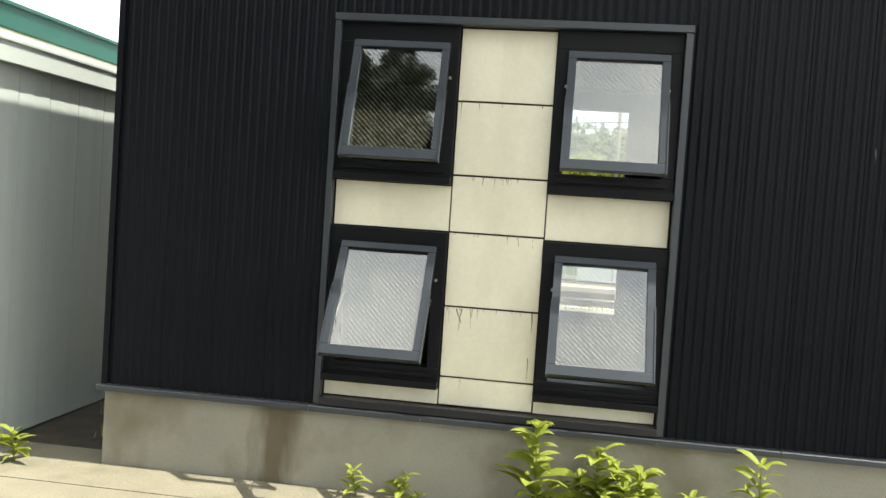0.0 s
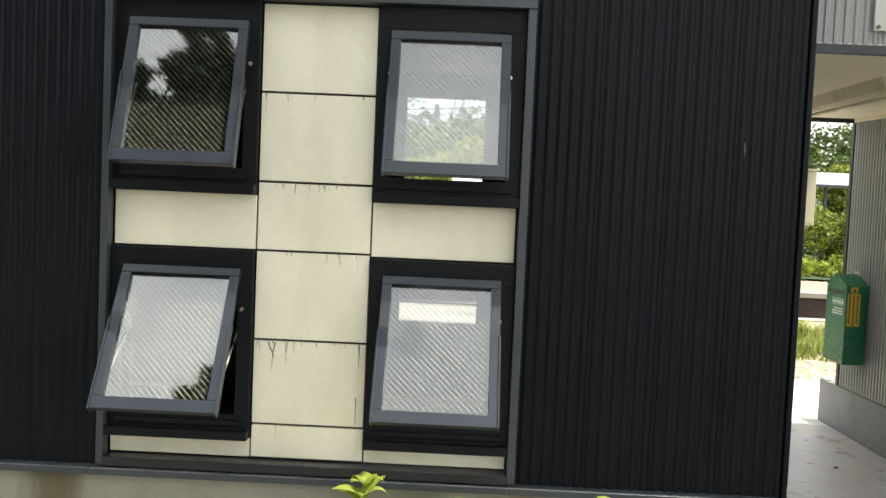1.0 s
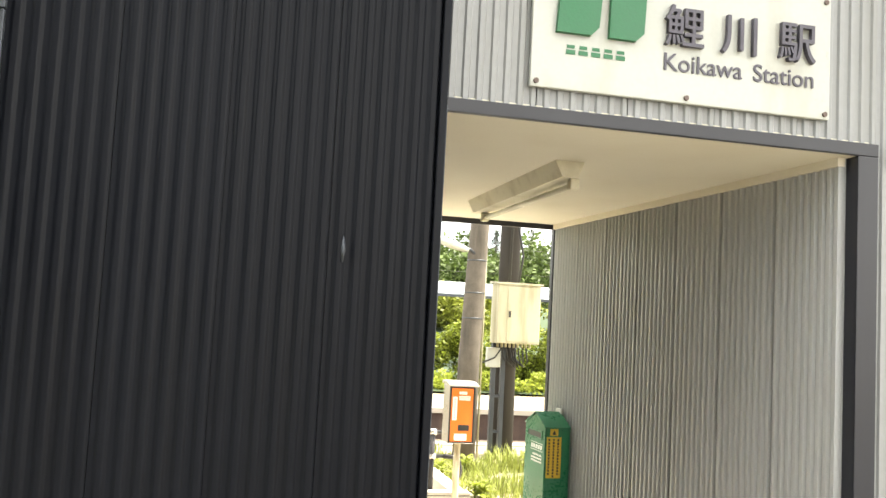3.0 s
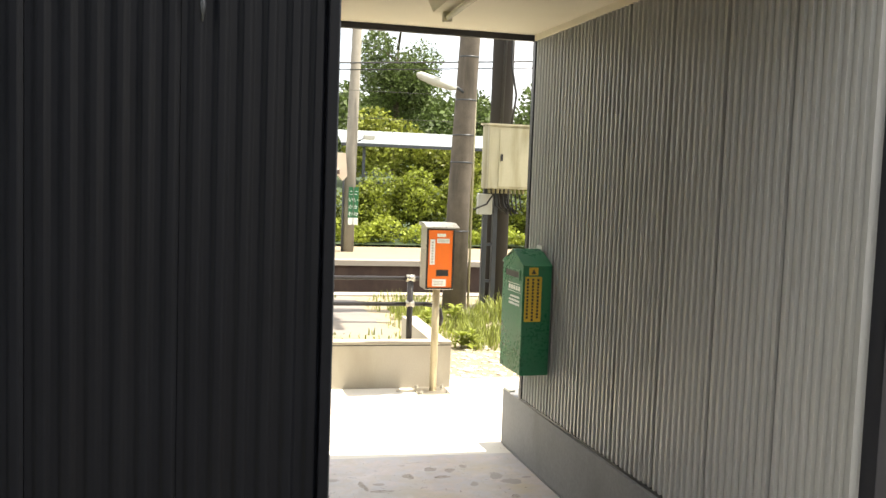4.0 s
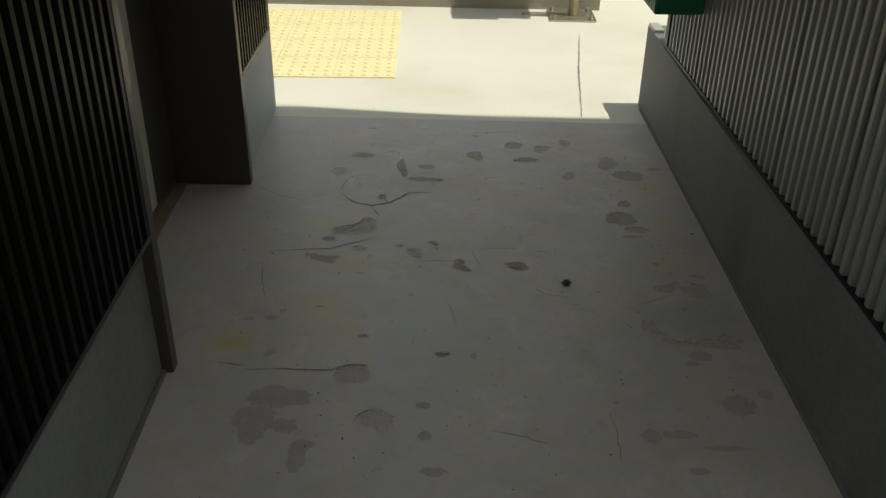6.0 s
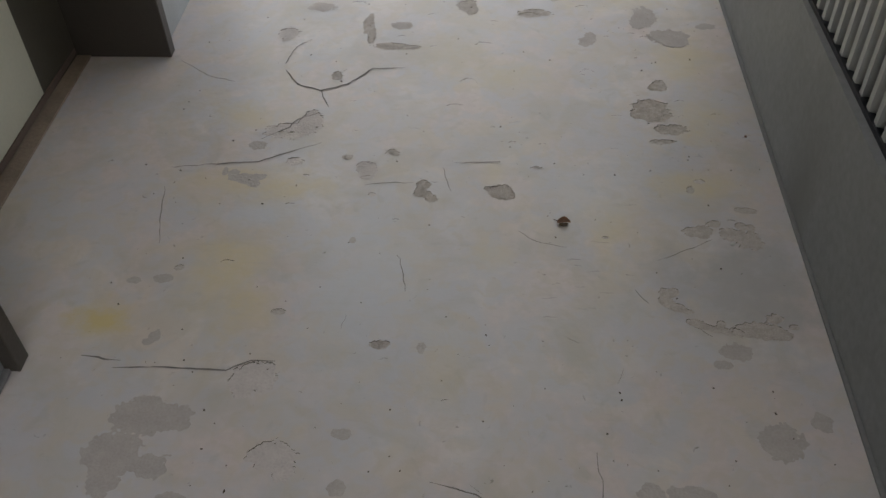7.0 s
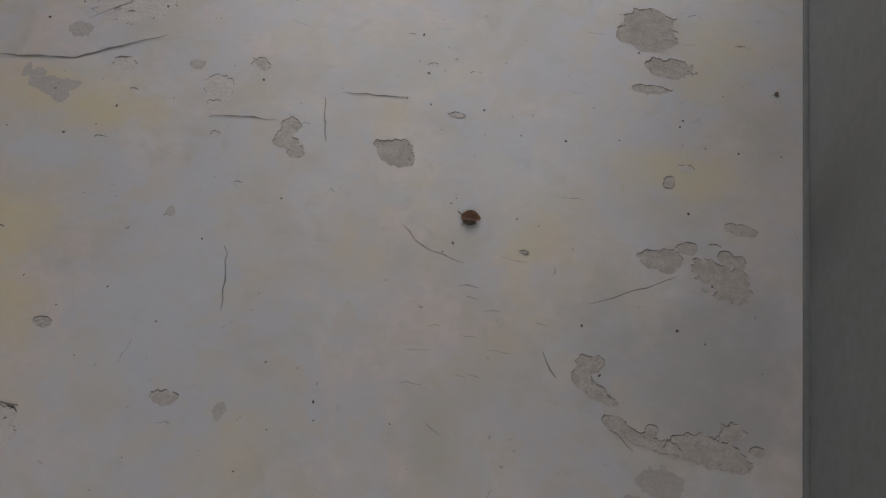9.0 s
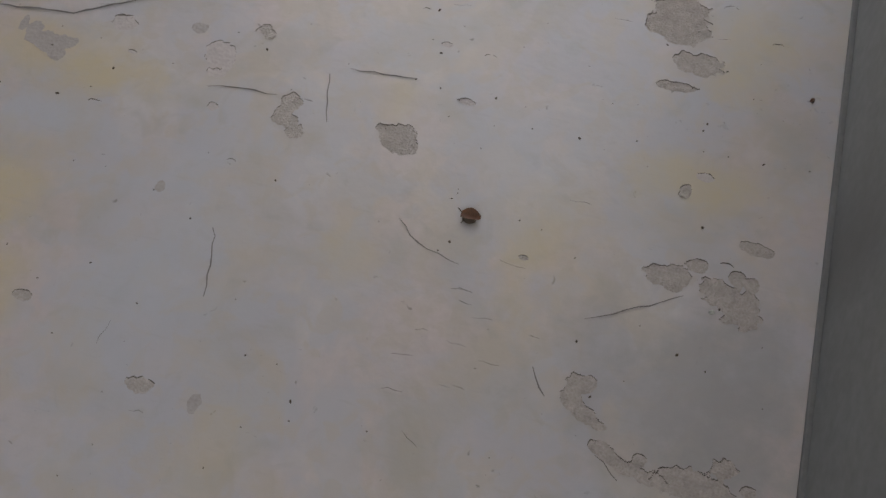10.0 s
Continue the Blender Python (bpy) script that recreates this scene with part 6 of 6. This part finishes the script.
patch(0, (0.759, 2.763, 0.028, 0.034), (0.777, 2.735, 0.019, 0.023))
patch(0, (0.960, 2.725, 0.051, 0.022))
patch(0, (1.033, 2.848, 0.028, 0.021))
patch(1, (1.337, 2.610, 0.059, 0.036), (1.356, 2.581, 0.035, 0.025))
patch(1, (1.117, 2.593, 0.020, 0.033))
patch(1, (1.279, 2.719, 0.032, 0.055), (1.255, 2.678, 0.021, 0.032))
patch(0, (1.291, 2.369, 0.021, 0.024), (1.274, 2.357, 0.013, 0.013))
patch(1, (1.448, 2.669, 0.029, 0.016))
patch(2, (0.816, 2.551, 0.022, 0.013))
patch(2, (0.787, 2.367, 0.023, 0.013))
patch(0, (0.426, 2.379, 0.015, 0.022))
patch(3, (0.249, 2.585, 0.026, 0.036))
patch(1, (0.322, 2.741, 0.041, 0.024))
patch(3, (0.436, 1.361, 0.042, 0.037), (0.412, 1.343, 0.025, 0.032))
patch(1, (0.207, 1.449, 0.013, 0.015), (0.197, 1.434, 0.012, 0.009))
patch(1, (1.358, 1.473, 0.033, 0.021), (1.327, 1.441, 0.020, 0.011))
patch(1, (0.239, 1.291, 0.029, 0.013))
patch(1, (0.176, 1.607, 0.022, 0.012))
patch(1, (0.114, 1.598, 0.015, 0.010))
patch(0, (0.202, 1.641, 0.010, 0.009))
patch(2, (0.619, 2.051, 0.018, 0.011))
patch(2, (0.379, 2.016, 0.017, 0.009))
patch(0, (1.126, 2.897, 0.022, 0.030))
patch(1, (0.575, 2.643, 0.033, 0.021))
patch(2, (0.433, 2.761, 0.025, 0.015))
patch(1, (0.277, 2.069, 0.023, 0.018))
patch(0, (0.923, 2.873, 0.034, 0.018))
patch(1, (0.248, 1.259, 0.066, 0.037), (0.212, 1.178, 0.054, 0.046), (0.214, 1.116, 0.027, 0.029), (0.301, 1.258, 0.037, 0.027), (0.288, 1.154, 0.038, 0.025))
patch(1, (0.337, 1.044, 0.022, 0.048), (0.346, 1.092, 0.027, 0.015))
patch(3, (0.501, 1.190, 0.041, 0.029), (0.529, 1.163, 0.021, 0.029))
patch(1, (1.408, 1.272, 0.040, 0.041))
patch(1, (1.487, 1.320, 0.019, 0.020))
patch(1, (1.170, 1.152, 0.023, 0.025), (1.234, 1.160, 0.041, 0.015))
patch(1, (1.337, 1.116, 0.053, 0.010))
patch(1, (1.259, 1.037, 0.022, 0.013))
patch(1, (0.629, 1.132, 0.018, 0.016))
patch(1, (0.651, 1.014, 0.031, 0.015))
patch(1, (0.620, 1.243, 0.019, 0.012))
patch(1, (0.151, 0.890, 0.068, 0.013))
patch(1, (0.915, 2.866, 0.035, 0.036))
patch(1, (1.021, 2.831, 0.025, 0.031))
patch(0, (0.945, 2.715, 0.029, 0.014))
patch(1, (1.105, 2.577, 0.020, 0.027))
crack(0.0028, (0.081, 1.974), (0.164, 1.987), (0.293, 2.005), (0.434, 2.085))
crack(0.002, (0.280, 2.095), (0.342, 2.145), (0.356, 2.179), (0.409, 2.210))
crack(0.004, (0.281, 2.399), (0.328, 2.332), (0.393, 2.309), (0.463, 2.341), (0.522, 2.419), (0.607, 2.424))
crack(0.0025, (0.393, 2.309), (0.427, 2.236))
crack(0.002, (0.271, 2.430), (0.290, 2.525), (0.325, 2.558))
crack(0.0015, (0.091, 1.904), (0.109, 1.804), (0.135, 1.713))
crack(0.0013, (0.929, 1.790), (0.968, 1.762), (1.036, 1.745))
crack(0.002, (1.173, 1.626), (1.200, 1.592))
crack(0.003, (0.076, 1.391), (0.158, 1.384))
crack(0.003, (0.148, 1.366), (0.250, 1.374), (0.372, 1.374), (0.414, 1.398), (0.464, 1.400))
crack(0.0015, (0.744, 2.007), (0.771, 1.919))
crack(0.0015, (0.776, 2.022), (0.884, 2.033))
crack(0.0018, (0.564, 1.932), (0.621, 1.941), (0.678, 1.945))
crack(0.0015, (0.671, 1.703), (0.685, 1.661), (0.698, 1.597))
crack(0.002, (0.790, 1.155), (0.853, 1.140), (0.921, 1.113))
crack(0.0013, (1.228, 1.716), (1.282, 1.742), (1.352, 1.786))
crack(0.002, (-0.029, 2.440), (0.070, 2.365), (0.153, 2.341))
crack(0.0018, (1.078, 1.231), (1.088, 1.158), (1.081, 1.056))
crack(0.0018, (0.762, 2.987), (0.951, 3.010))
crack(0.0016, (0.575, 2.946), (0.668, 2.969))
crack(0.0012, (1.283, 1.535), (1.317, 1.510))
crack(0.006, (1.352, 4.409), (1.282, 3.804), (1.229, 3.183))

# small chips and blisters, most of them towards the far end
r = random.Random(71)
for k in range(46):
    x, y = r.uniform(0.05, 1.48), 3.02 - 1.9 * r.random() ** 1.6
    a = r.uniform(0.004, 0.012)
    patch(r.choice((0, 2, 2, 3)), (x, y, a * r.uniform(1.0, 1.8), a * r.uniform(0.5, 0.9)))

# hairline scratches
r = random.Random(23)
for k in range(26):
    x, y = (r.uniform(0.98, 1.10), r.uniform(1.52, 1.78)) if k < 12 else (r.uniform(0.3, 1.4), r.uniform(0.9, 2.3))
    ln = r.uniform(0.012, 0.04)
    an = radians(r.uniform(-4, 14) if k < 18 else r.uniform(0, 180))
    crack(0.0006, (x, y), (x + ln * math.cos(an), y + ln * math.sin(an)))

# grit and bits of litter on the floor
bm = bmesh.new()
r = random.Random(17)
for k in range(430):
    x, y = r.uniform(0.0, 1.5), r.uniform(0.3, 3.3)
    s = r.choice((0.0008, 0.001, 0.0013, 0.002)) * r.uniform(0.7, 1.2)
    bmesh.ops.create_icosphere(bm, subdivisions=1, radius=s, matrix=pose(x, y, s * 0.4, 0, 0, r.uniform(0, 180)) @ Matrix.Diagonal((r.uniform(0.8, 2.0), 1, 0.6, 1)))
tagged(part("grit", bm, M_straw), "scattered dark grit on the floor", "grit", kind="stuff")

# a curled leaf shape stands in for a dead insect
leaf_th = thing("dry_leaf", "small insect-like remains on the floor, drawn as a curled dry brown leaf", "leaf", (1.031, 1.823, 0.0))
leaf_th.scale = (0.72, 0.72, 0.72)
bm = bmesh.new()
rows = []
for i in range(8):
    u = i / 7
    w = 0.013 * math.sin(math.pi * (0.12 + 0.83 * u)) ** 0.7
    rows.append([bm.verts.new((-0.021 + 0.042 * u, s * w, 0.004 + abs(s) ** 1.5 * 0.012 * math.sin(math.pi * u) + 0.003 * u)) for s in (-1, -0.5, 0, 0.5, 1)])
for a, b in zip(rows, rows[1:]):
    for k in range(4):
        bm.faces.new((a[k], a[k + 1], b[k + 1], b[k])).smooth = True
part("blade", bm, M_dryleaf, leaf_th)
bm = bmesh.new()
prevr = None
for i in range(7):
    u = i / 6
    w = 0.009 * math.sin(math.pi * (0.1 + 0.85 * u))
    row_ = [bm.verts.new((-0.015 + 0.028 * u, -0.009 + s * w, 0.003 + (1 - abs(s)) * 0.008)) for s in (-1, 0, 1)]
    if prevr:
        for k in range(2):
            bm.faces.new((prevr[k], prevr[k + 1], row_[k + 1], row_[k]))
    prevr = row_
part("folded_half", bm, M_straw, leaf_th)
bm = bmesh.new()
tube(bm, [(-0.018, 0.002, 0.004), (-0.026, 0.008, 0.006), (-0.031, 0.012, 0.003)], 0.0011, 5)
tube(bm, [(-0.012, -0.012, 0.003), (-0.016, -0.02, 0.002)], 0.0008, 5)
part("stalk", bm, M_straw, leaf_th)

# a bit of litter and a chip of white mortar
copy_thing(leaf_th, Matrix.Translation((1.482, 2.157, 0.0)) @ pose(0, 0, 0, 0, 0, 55) @ Matrix.Diagonal((0.3, 0.3, 0.3, 1)))
chip = thing("mortar_chip", "small white chip of mortar on the floor", "chip", (1.394, 1.772, 0.0))
bm = bmesh.new()
bmesh.ops.create_icosphere(bm, subdivisions=1, radius=0.004, matrix=pose(0, 0, 0.003, 0, 0, 20) @ Matrix.Diagonal((1.3, 1, 0.7, 1)))
part("chip", bm, M_white, chip)
